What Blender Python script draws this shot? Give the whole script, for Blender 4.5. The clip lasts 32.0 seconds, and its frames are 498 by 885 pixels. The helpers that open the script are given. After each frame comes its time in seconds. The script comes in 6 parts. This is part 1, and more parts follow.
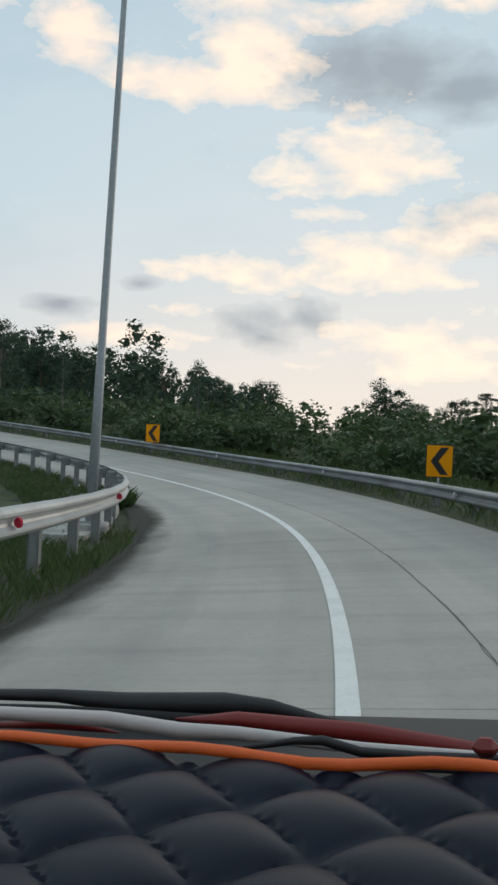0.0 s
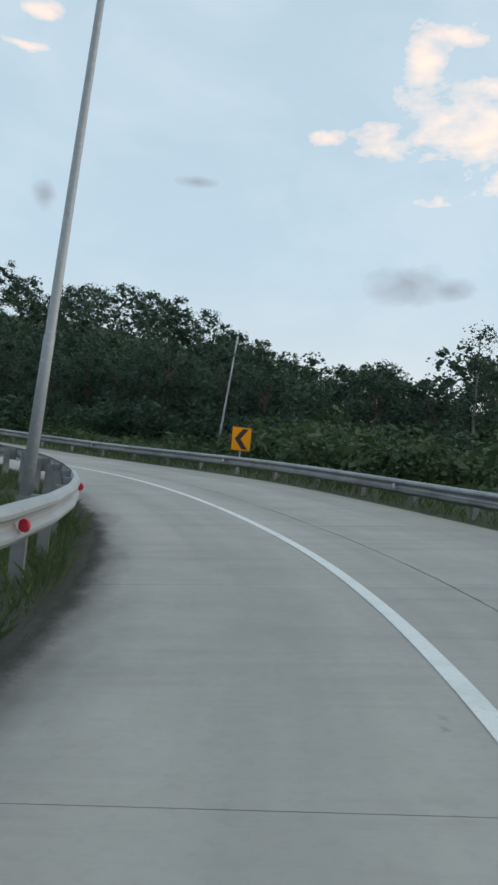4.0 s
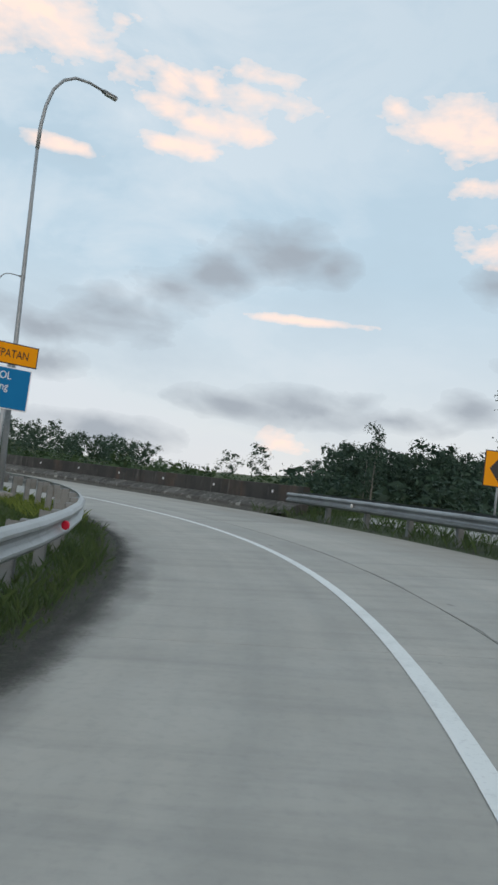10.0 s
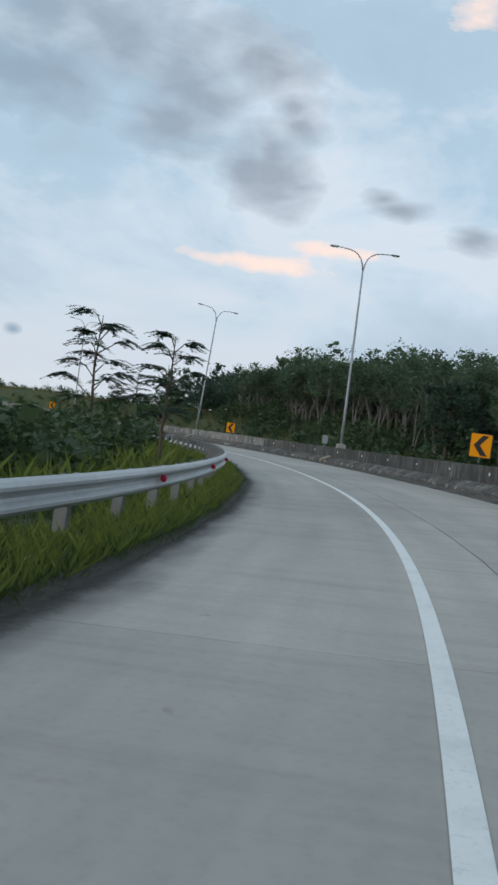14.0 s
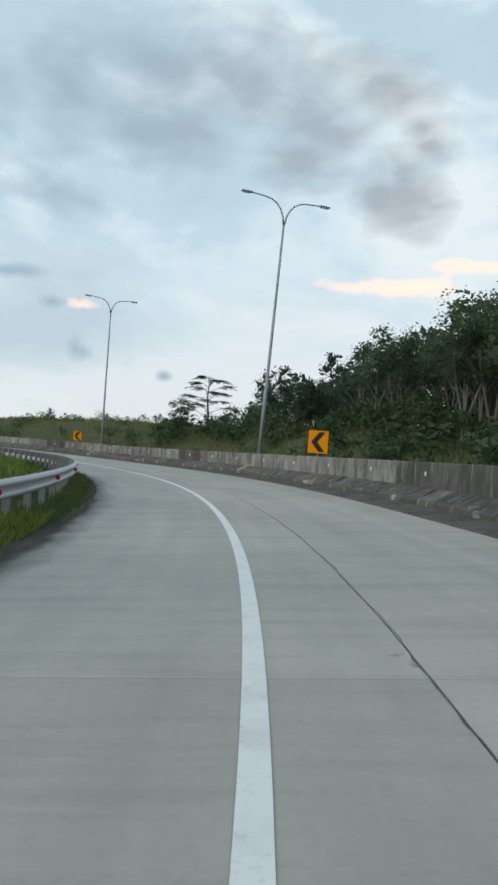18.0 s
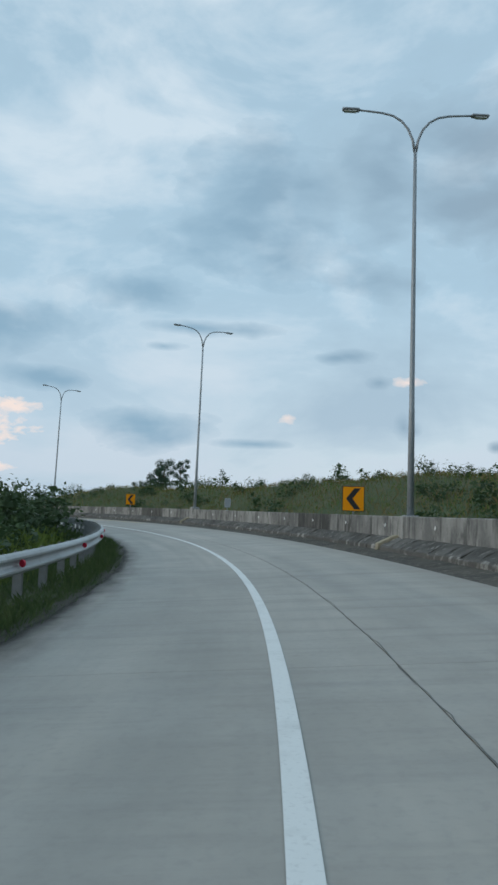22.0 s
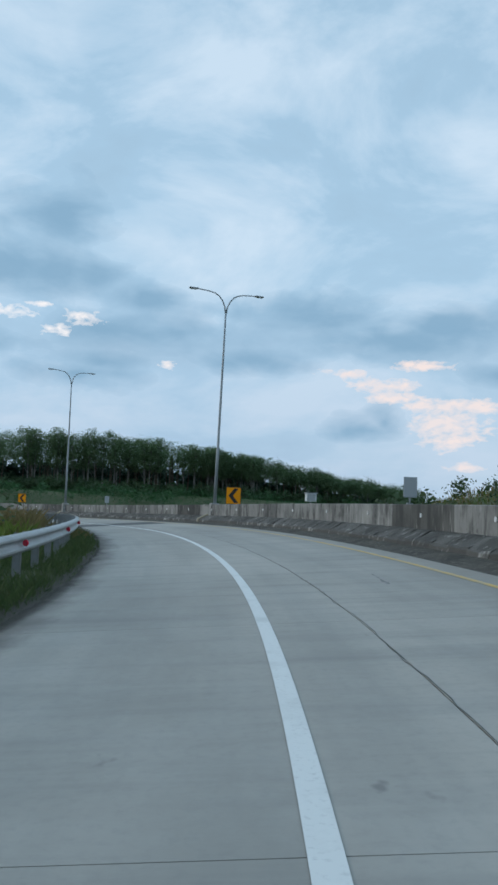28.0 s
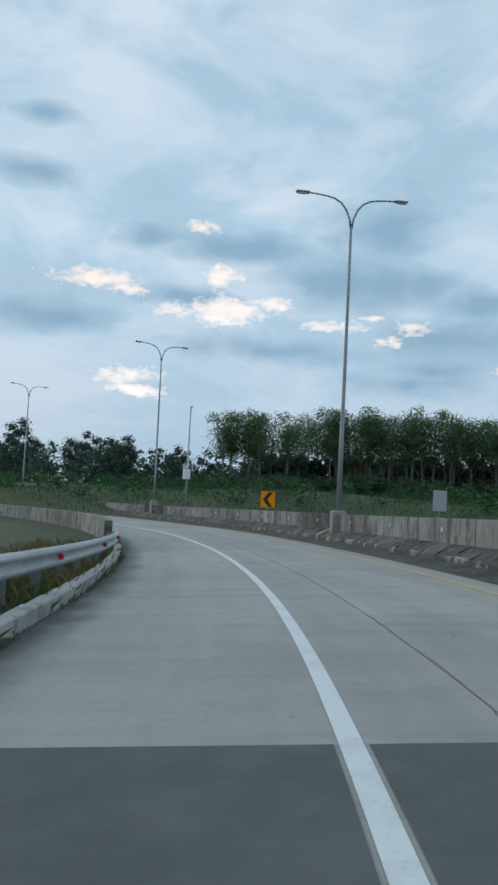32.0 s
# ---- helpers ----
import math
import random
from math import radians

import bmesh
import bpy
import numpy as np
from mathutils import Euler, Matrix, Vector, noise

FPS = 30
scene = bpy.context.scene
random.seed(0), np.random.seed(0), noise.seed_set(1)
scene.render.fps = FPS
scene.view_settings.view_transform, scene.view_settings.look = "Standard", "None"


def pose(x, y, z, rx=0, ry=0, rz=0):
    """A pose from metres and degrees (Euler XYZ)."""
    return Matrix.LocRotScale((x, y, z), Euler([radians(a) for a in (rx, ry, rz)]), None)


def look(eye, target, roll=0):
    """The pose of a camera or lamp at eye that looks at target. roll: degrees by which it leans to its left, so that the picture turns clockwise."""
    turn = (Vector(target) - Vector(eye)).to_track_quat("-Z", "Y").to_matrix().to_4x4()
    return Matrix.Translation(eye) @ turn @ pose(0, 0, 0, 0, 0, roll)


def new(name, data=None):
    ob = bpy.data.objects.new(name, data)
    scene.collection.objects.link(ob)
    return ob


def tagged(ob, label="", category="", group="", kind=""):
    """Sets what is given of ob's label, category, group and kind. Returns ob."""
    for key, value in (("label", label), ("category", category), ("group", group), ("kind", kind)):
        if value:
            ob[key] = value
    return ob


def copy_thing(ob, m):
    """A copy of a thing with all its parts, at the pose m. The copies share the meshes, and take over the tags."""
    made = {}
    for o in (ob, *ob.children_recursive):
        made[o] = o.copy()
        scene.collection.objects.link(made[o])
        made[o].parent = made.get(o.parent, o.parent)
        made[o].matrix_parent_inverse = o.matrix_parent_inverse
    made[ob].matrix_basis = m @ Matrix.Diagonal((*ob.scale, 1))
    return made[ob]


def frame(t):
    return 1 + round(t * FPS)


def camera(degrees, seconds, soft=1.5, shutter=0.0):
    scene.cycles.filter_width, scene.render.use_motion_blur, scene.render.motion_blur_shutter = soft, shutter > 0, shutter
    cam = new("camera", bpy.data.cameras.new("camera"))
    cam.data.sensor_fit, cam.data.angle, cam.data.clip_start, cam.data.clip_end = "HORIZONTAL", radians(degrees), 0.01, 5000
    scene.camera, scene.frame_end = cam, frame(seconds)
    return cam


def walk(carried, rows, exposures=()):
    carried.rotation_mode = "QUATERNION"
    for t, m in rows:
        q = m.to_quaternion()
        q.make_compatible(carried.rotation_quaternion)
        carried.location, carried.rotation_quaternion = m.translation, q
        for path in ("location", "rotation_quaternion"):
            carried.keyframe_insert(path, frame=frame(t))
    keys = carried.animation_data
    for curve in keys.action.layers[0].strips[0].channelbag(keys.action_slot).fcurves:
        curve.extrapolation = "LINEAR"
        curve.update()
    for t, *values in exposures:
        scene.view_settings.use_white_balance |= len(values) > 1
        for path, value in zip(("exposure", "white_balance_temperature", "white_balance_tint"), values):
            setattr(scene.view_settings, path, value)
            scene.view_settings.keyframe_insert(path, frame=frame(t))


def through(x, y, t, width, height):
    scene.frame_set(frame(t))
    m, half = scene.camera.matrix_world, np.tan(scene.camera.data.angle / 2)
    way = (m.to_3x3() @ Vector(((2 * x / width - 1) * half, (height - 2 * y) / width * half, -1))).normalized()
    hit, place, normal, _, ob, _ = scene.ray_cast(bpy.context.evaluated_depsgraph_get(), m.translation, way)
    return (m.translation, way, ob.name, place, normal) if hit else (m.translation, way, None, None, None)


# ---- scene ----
# A concrete motorway ramp that turns left, at dusk, driven along its inner side.
from mathutils import Vector as V

# ---- camera ----
PATH = [  # seconds, x, y, z, yaw, pitch, roll
    (0, 0.000, 0.000, 0.000, 9.42, -0.21, 2.63),
    (0.5, -0.142, 3.801, -0.196, 13.30, 0.40, 2.68),
    (1, -0.624, 7.597, -0.321, 17.93, 1.45, 2.66),
    (1.5, -1.381, 11.385, -0.389, 22.73, 0.18, 3.53),
    (2, -2.403, 15.090, -0.420, 27.42, 0.28, 3.29),
    (2.5, -3.735, 18.643, -0.460, 33.44, 3.40, 3.66),
    (3, -5.437, 22.045, -0.492, 38.46, 3.62, 3.90),
    (3.5, -7.533, 25.311, -0.463, 44.22, 3.41, 5.60),
    (4, -10.005, 28.410, -0.373, 48.13, 4.01, 5.18),
    (4.5, -12.814, 31.265, -0.223, 54.19, 4.59, 5.45),
    (5, -15.949, 33.786, 0.031, 62.65, 5.18, 6.49),
    (5.5, -19.400, 35.905, 0.295, 73.58, 5.43, 8.59),
    (6, -23.141, 37.591, 0.630, 79.62, 5.40, 8.66),
    (6.5, -27.109, 38.847, 0.895, 85.10, 4.66, 7.80),
    (7, -31.199, 39.641, 1.101, 91.04, 4.99, 5.73),
    (7.5, -35.375, 39.967, 1.302, 98.12, 5.09, 6.17),
    (8, -39.626, 39.843, 1.580, 104.11, 4.19, 6.88),
    (8.5, -43.898, 39.268, 1.930, 110.38, 3.93, 7.07),
    (9, -48.123, 38.236, 2.217, 117.37, 3.57, 7.74),
    (9.5, -52.223, 36.764, 2.437, 122.69, 3.67, 7.74),
    (10, -56.109, 34.862, 2.651, 129.16, 3.94, 7.44),
    (10.5, -59.725, 32.531, 2.777, 137.09, 3.08, 7.61),
    (11, -63.070, 29.780, 2.896, 149.37, 1.61, 6.42),
    (11.5, -66.155, 26.641, 2.957, 156.89, 1.84, 5.30),
    (12, -68.921, 23.163, 2.993, 160.74, 1.84, 5.21),
    (12.5, -71.300, 19.407, 3.035, 165.53, 1.54, 5.50),
    (13, -73.298, 15.348, 3.055, 170.31, 1.40, 6.31),
    (13.5, -74.968, 10.955, 3.079, 175.03, 0.64, 7.07),
    (14, -76.360, 6.338, 3.109, 178.79, -0.15, 8.35),
    (14.5, -77.495, 1.624, 3.147, 180.62, 0.22, 6.67),
    (15, -78.358, -3.176, 3.175, 180.35, 1.54, 3.67),
    (15.5, -78.951, -8.096, 3.205, 179.46, 4.52, 1.84),
    (16, -79.309, -13.143, 3.241, 180.38, 4.23, 1.93),
    (16.5, -79.453, -18.289, 3.262, 181.74, 4.10, 2.21),
    (17, -79.382, -23.486, 3.273, 183.81, 3.97, 2.80),
    (17.5, -79.070, -28.690, 3.276, 186.62, 3.81, 3.66),
    (18, -78.491, -33.848, 3.290, 189.78, 0.96, 4.11),
    (18.5, -77.637, -38.938, 3.304, 193.20, 2.04, 4.19),
    (19, -76.530, -43.980, 3.313, 196.55, 4.43, 3.77),
    (19.5, -75.199, -49.015, 3.326, 199.29, 4.71, 2.50),
    (20, -73.588, -54.123, 3.323, 202.46, 4.70, 1.67),
    (20.5, -71.685, -59.264, 3.313, 205.00, 4.80, 1.55),
    (21, -69.509, -64.330, 3.295, 207.55, 4.47, 1.60),
    (21.5, -67.092, -69.241, 3.272, 210.26, 4.44, 1.75),
    (22, -64.432, -73.994, 3.256, 213.50, 5.21, 2.03),
    (22.5, -61.504, -78.629, 3.242, 216.68, 5.47, 2.42),
    (23, -58.313, -83.171, 3.227, 219.65, 5.02, 2.53),
    (23.5, -54.899, -87.604, 3.230, 221.88, 4.61, 2.35),
    (24, -51.260, -91.897, 3.248, 224.45, 4.50, 2.08),
    (24.5, -47.414, -96.036, 3.278, 227.69, 4.98, 2.47),
    (25, -43.345, -100.035, 3.310, 229.07, 4.69, 1.75),
    (25.5, -39.057, -103.878, 3.339, 231.09, 4.55, 1.50),
    (26, -34.551, -107.518, 3.363, 233.79, 4.51, 1.45),
    (26.5, -29.832, -110.921, 3.391, 236.95, 4.54, 1.46),
    (27, -24.925, -114.069, 3.422, 239.59, 4.51, 1.35),
    (27.5, -19.873, -116.949, 3.437, 243.02, 4.24, 1.80),
    (28, -14.734, -119.529, 3.430, 246.35, 4.14, 2.03),
    (28.5, -9.548, -121.789, 3.406, 249.77, 3.83, 2.38),
    (29, -4.346, -123.736, 3.373, 252.60, 3.72, 2.39),
    (29.5, 0.830, -125.382, 3.336, 255.87, 3.73, 2.36),
    (30, 5.967, -126.771, 3.296, 258.61, 4.41, 2.65),
    (30.5, 11.202, -127.911, 3.244, 261.75, 4.80, 2.68),
    (31, 16.533, -128.800, 3.170, 264.18, 4.34, 2.92),
    (31.5, 21.882, -129.434, 3.075, 267.32, 3.96, 3.00),
    (32, 27.227, -129.811, 2.949, 269.94, 3.89, 3.06),
]


def aim(x, y, z, yaw, pitch, roll):
    a, b = radians(yaw), radians(pitch)
    way = V((-math.sin(a) * math.cos(b), math.cos(a) * math.cos(b), math.sin(b)))
    return look((x, y, z), V((x, y, z)) + way, roll)


cam = camera(34.64, 32.0, soft=2.8)
EXPOSURE = [(0, -0.03, 7050, 11), (5, 0.10, 6850, 12), (9, 0.02, 6950, 13), (11.5, -0.02, 6800, 13), (14, -0.08, 6550, 12), (16, -0.02, 6700, 11), (18, 0.12, 6950, 10), (19, -0.12, 6350, 7), (24, -0.15, 6250, 7), (28, -0.14, 5950, 7), (32, -0.15, 6250, 9)]
walk(cam, [(t, aim(*r)) for t, *r in PATH], EXPOSURE)

# ---- world and sun ----
SUN_ELEVATION, SUN_BEARING = 9.0, 318.0   # bearing: degrees anticlockwise from +y


def tree_of(mat):
    mat.use_nodes = True
    nt = mat.node_tree
    nt.nodes.clear()
    return nt


class Net:
    """Short hand for node trees."""

    def __init__(self, nt):
        self.nt = nt

    def add(self, kind, operation=None, vector_type=None):
        n = self.nt.nodes.new(kind)
        if operation:
            n.operation = operation
        if vector_type:
            n.vector_type = vector_type
        return n

    def link(self, a, b):
        self.nt.links.new(a, b)

    def put(self, socket, v):
        if hasattr(v, "is_linked") or hasattr(v, "links"):
            self.link(v, socket)
        else:
            socket.default_value = v

    def math(self, op, a, b=0.0, c=0.0, clamp=False):
        n = self.nt.nodes.new("ShaderNodeMath")
        n.operation, n.use_clamp = op, clamp
        for s, v in zip(n.inputs, (a, b, c)):
            self.put(s, v)
        return n.outputs[0]

    def noise(self, vec, scale, detail=4.0, rough=0.55, distortion=0.0):
        n = self.nt.nodes.new("ShaderNodeTexNoise")
        self.link(vec, n.inputs["Vector"])
        n.inputs["Scale"].default_value = scale
        n.inputs["Detail"].default_value = detail
        n.inputs["Roughness"].default_value = rough
        n.inputs["Distortion"].default_value = distortion
        return n.outputs["Fac"]

    def ramp(self, fac, stops):
        n = self.nt.nodes.new("ShaderNodeValToRGB")
        self.put(n.inputs[0], fac)
        e = n.color_ramp.elements
        while len(e) < len(stops):
            e.new(0.5)
        for el, (p, c) in zip(e, stops):
            el.position = p
            el.color = (c, c, c, 1) if isinstance(c, (int, float)) else (*c, 1)
        return n.outputs[0]

    def mix(self, fac, a, b, blend="MIX"):
        n = self.nt.nodes.new("ShaderNodeMix")
        n.data_type, n.blend_type = "RGBA", blend
        self.put(n.inputs[0], fac)
        for s, v in ((n.inputs[6], a), (n.inputs[7], b)):
            if isinstance(v, tuple) and len(v) == 3:
                v = (*v, 1)
            self.put(s, v)
        return n.outputs[2]

    def combine(self, x, y, z):
        n = self.nt.nodes.new("ShaderNodeCombineXYZ")
        for s, v in zip(n.inputs, (x, y, z)):
            self.put(s, v)
        return n.outputs[0]


world = bpy.data.worlds.new("dusk_sky")
scene.world = world
world.use_nodes = True
wn = world.node_tree
wn.nodes.clear()
W = Net(wn)
geo = W.add("ShaderNodeTexCoord")
sep = W.add("ShaderNodeSeparateXYZ")
W.link(geo.outputs["Generated"], sep.inputs[0])
dx, dy, dz = sep.outputs
sky = W.add("ShaderNodeTexSky")
sky.sky_type, sky.sun_disc = "NISHITA", False
sky.sun_elevation, sky.sun_rotation = radians(SUN_ELEVATION), radians(-SUN_BEARING)
sky.altitude, sky.air_density, sky.dust_density, sky.ozone_density = 50, 1.0, 1.2, 2.0
SKY_GAIN = 0.10
zc = W.math("MAXIMUM", dz, 0.0)
flat = W.math("ADD", zc, 0.16)
u, v = W.math("DIVIDE", dx, flat), W.math("DIVIDE", dy, flat)
way = W.combine(dx, dy, W.math("MULTIPLY", dz, 2.0))
fluff = W.math("ADD", W.math("MULTIPLY", W.noise(way, 9.0, 5.0, 0.52, 0.3), 0.7), W.math("MULTIPLY", W.noise(way, 3.4, 3.0, 0.5), 0.3))          # edges of the small clouds
broad = W.math("ADD", W.math("MULTIPLY", W.noise(W.combine(u, v, 3.7), 0.55, 6.0, 0.55), 0.5), W.math("MULTIPLY", W.noise(way, 3.6, 7.0, 0.58, 0.4), 0.5))
# single clouds: bearing, height over the horizon, half width, half height, all in degrees
WARM_A = [(354.0, 15.3, 4.5, 2.3), (358.4, 11.8, 3.1, 1.5), (357.6, 7.0, 7.0, 1.9), (2.3, 19.4, 5.7, 2.3), (2.8, 13.3, 4.3, 1.8), (4.4, 15.9, 2.9, 0.7), (4.4, 28.4, 9.2, 1.1), (5.6, 20.8, 4.2, 1.1), (10.4, 11.5, 6.7, 1.1), (11.2, 26.5, 3.3, 2.2), (14.7, 9.1, 1.6, 0.7), (15.1, 23.6, 6.3, 1.5), (17.9, 7.1, 4.8, 0.9), (23.4, 25.2, 2.5, 2.5), (28.9, 27.0, 2.0, 0.7), (33.4, 25.3, 3.0, 1.7), (35.6, 31.5, 2.1, 1.1), (36.0, 26.4, 5.2, 2.6), (37.8, 30.0, 1.5, 2.2), (44.5, 25.2, 1.2, 0.7), (66.0, 30.1, 1.1, 0.5), (67.1, 28.0, 1.5, 0.3)]
WARM_B = [(84.2, 15.6, 1.2, 0.8), (88.4, 21.4, 2.9, 1.6), (90.6, 20.7, 4.9, 2.3), (90.8, 31.3, 1.4, 1.3), (92.6, 19.3, 2.7, 1.6), (99.0, 17.2, 1.1, 0.9), (99.7, 16.6, 2.7, 0.8), (100.4, 20.2, 0.8, 0.5), (104.8, 32.8, 2.9, 1.1), (105.3, 17.2, 1.4, 1.1), (105.8, 18.7, 1.6, 0.9), (107.6, 30.1, 2.2, 2.0), (108.2, 20.4, 1.5, 0.8), (108.8, 18.3, 2.3, 1.0), (109.7, 22.1, 2.3, 1.1), (109.8, 23.1, 1.5, 1.3), (112.1, 18.9, 3.3, 1.3), (113.5, 22.7, 3.6, 0.9), (118.2, 26.3, 3.5, 1.9), (121.8, 27.4, 1.6, 1.3), (125.7, 13.0, 4.3, 0.3), (127.2, 4.2, 1.8, 1.0)]
WARM_C = [(130.9, 28.3, 3.2, 0.8), (131.7, 27.1, 4.3, 1.2), (134.1, 25.0, 3.6, 1.2), (136.4, 23.5, 2.4, 1.0), (138.0, 27.1, 1.1, 0.9), (138.1, 25.5, 1.7, 0.8), (144.4, 21.8, 3.6, 0.5), (146.2, 29.1, 3.9, 2.2), (153.2, 28.8, 9.0, 2.5), (161.5, 29.5, 5.6, 1.9), (175.3, 14.0, 3.2, 0.4), (180.3, 12.5, 3.7, 0.5), (184.1, 12.4, 1.9, 0.5), (202.2, 9.7, 1.2, 0.3), (210.8, 7.0, 0.6, 0.4), (210.9, 6.9, 0.7, 0.4), (231.0, 2.8, 1.0, 0.3), (230.2, 6.9, 1.3, 0.4), (232.3, 5.7, 2.4, 1.15), (232.8, 6.9, 1.7, 0.5)]
WARM_D = [(233.8, 9.8, 1.6, 0.3), (234.2, 7.0, 1.4, 0.3), (236.1, 7.6, 1.4, 0.35), (236.6, 8.4, 1.9, 0.4), (239.7, 9.2, 1.3, 0.3), (252.4, 9.4, 0.8, 0.4), (258.6, 12.4, 1.5, 0.5), (260.7, 11.4, 1.2, 0.5), (261.5, 13.0, 0.7, 0.2), (263.1, 12.3, 1.5, 0.5), (264.9, 12.3, 1.6, 0.4), (269.3, 13.8, 1.5, 0.5), (271.7, 13.1, 2.3, 0.8), (272.7, 15.5, 1.5, 0.7), (273.9, 18.9, 1.3, 0.5), (275.8, 13.0, 1.1, 0.4), (277.9, 7.2, 1.6, 0.4), (278.7, 8.2, 2.0, 0.6), (278.9, 14.2, 1.6, 0.4), (280.8, 14.8, 2.8, 0.5)]
DULL_A = [(355.5, 23.2, 4.3, 2.5), (0.7, 25.0, 8.3, 3.1), (5.8, 8.9, 2.4, 1.6), (8.2, 8.1, 4.0, 1.8), (17.6, 10.6, 1.9, 0.7), (22.9, 8.9, 2.7, 0.6), (23.0, 8.7, 2.7, 0.9), (34.6, 15.6, 1.8, 0.9), (37.7, 16.0, 3.2, 1.7), (53.8, 21.6, 1.5, 0.4), (64.2, 19.2, 0.8, 1.4), (70.6, 13.5, 3.6, 1.2), (85.5, 14.5, 2.0, 1.2), (85.7, 14.7, 2.4, 1.3), (88.0, 14.9, 2.8, 1.8), (88.5, 15.2, 3.0, 1.9), (91.3, 11.7, 2.0, 0.9), (95.6, 11.4, 2.9, 1.6), (97.5, 11.0, 4.4, 1.3), (101.4, 9.2, 2.3, 1.1), (108.4, 12.9, 2.9, 1.4), (108.6, 11.3, 4.2, 1.5)]
DULL_B = [(113.0, 16.5, 2.8, 1.5), (113.9, 7.9, 3.0, 1.3), (119.5, 6.7, 4.8, 1.2), (124.6, 16.7, 2.7, 1.8), (124.8, 6.8, 7.6, 1.9), (128.0, 17.3, 5.0, 2.6), (131.1, 6.5, 4.7, 1.3), (133.3, 15.5, 4.2, 2.0), (133.8, 15.3, 2.3, 1.3), (136.3, 14.1, 3.5, 1.8), (139.5, 3.6, 6.8, 1.5), (140.0, 11.7, 5.1, 2.4), (145.0, 9.9, 3.2, 1.5), (145.2, 7.5, 5.2, 1.4), (149.2, 10.7, 3.8, 1.9), (151.6, 6.6, 2.8, 1.2), (155.5, 8.2, 2.9, 3.1), (156.9, 10.2, 2.3, 0.6), (160.0, 17.3, 1.1, 0.8), (160.2, 12.0, 1.2, 0.8), (160.9, 15.0, 0.8, 0.9), (161.1, 15.1, 1.2, 1.2)]
DULL_C = [(165.1, 15.7, 2.3, 1.1), (165.4, 15.6, 2.2, 1.2), (170.5, 17.2, 2.4, 0.9), (171.8, 17.8, 1.9, 0.8), (178.4, 21.6, 2.3, 1.7), (178.8, 22.6, 2.3, 1.5), (179.5, 18.5, 3.2, 3.6), (180.1, 19.5, 3.1, 3.3), (181.7, 18.8, 2.3, 3.4), (181.8, 25.5, 4.3, 2.9), (186.3, 22.8, 4.2, 3.4), (187.5, 24.4, 5.3, 4.3), (187.8, 20.6, 4.4, 2.6), (191.3, 24.6, 4.2, 3.4), (191.5, 25.3, 7.1, 4.1), (196.2, 5.2, 0.6, 0.4), (197.7, 21.7, 7.2, 3.0), (197.9, 25.8, 7.1, 3.3), (202.0, 6.3, 1.3, 0.7), (202.0, 6.4, 1.2, 0.9), (202.0, 6.3, 1.5, 0.9), (202.5, 6.5, 0.8, 1.1)]
DULL_D = [(204.2, 23.7, 3.7, 5.2), (204.3, 9.7, 1.0, 0.5), (204.6, 17.0, 3.6, 1.6), (206.5, 11.5, 2.0, 0.5), (206.6, 11.5, 1.7, 0.5), (207.2, 11.4, 1.7, 0.5), (212.7, 22.4, 6.9, 3.5), (213.2, 5.1, 3.0, 0.4), (213.7, 19.6, 6.6, 3.1), (217.6, 13.2, 6.7, 0.6), (219.9, 11.8, 1.6, 0.4), (220.8, 6.3, 4.3, 1.1), (220.8, 5.8, 4.5, 1.4), (221.8, 15.5, 4.4, 1.8), (222.1, 15.7, 5.4, 1.5), (227.6, 9.0, 3.0, 0.7), (228.3, 9.2, 3.4, 0.8), (231.8, 12.6, 7.5, 1.6), (236.1, 11.7, 7.5, 1.7), (236.7, 5.8, 1.5, 1.4), (237.6, 5.2, 2.4, 0.9), (238.3, 5.3, 3.0, 1.0)]
DULL_E = [(241.8, 13.3, 9.2, 1.4), (241.9, 13.6, 7.0, 1.6), (246.6, 9.9, 4.8, 1.2), (252.4, 11.7, 8.0, 1.8), (254.5, 14.0, 3.5, 1.5), (257.1, 9.4, 3.6, 1.0), (257.5, 11.7, 4.7, 1.6), (258.9, 8.5, 5.9, 1.2), (260.2, 15.4, 5.8, 2.3), (261.1, 19.0, 4.9, 2.7), (263.2, 15.5, 7.5, 1.9), (268.7, 10.6, 7.2, 1.3), (271.6, 17.5, 6.7, 1.3), (275.1, 14.0, 4.4, 0.9), (277.7, 17.8, 2.7, 1.0), (284.1, 11.8, 5.1, 1.2), (285.9, 24.8, 2.6, 0.9), (286.4, 21.2, 3.3, 1.1)]


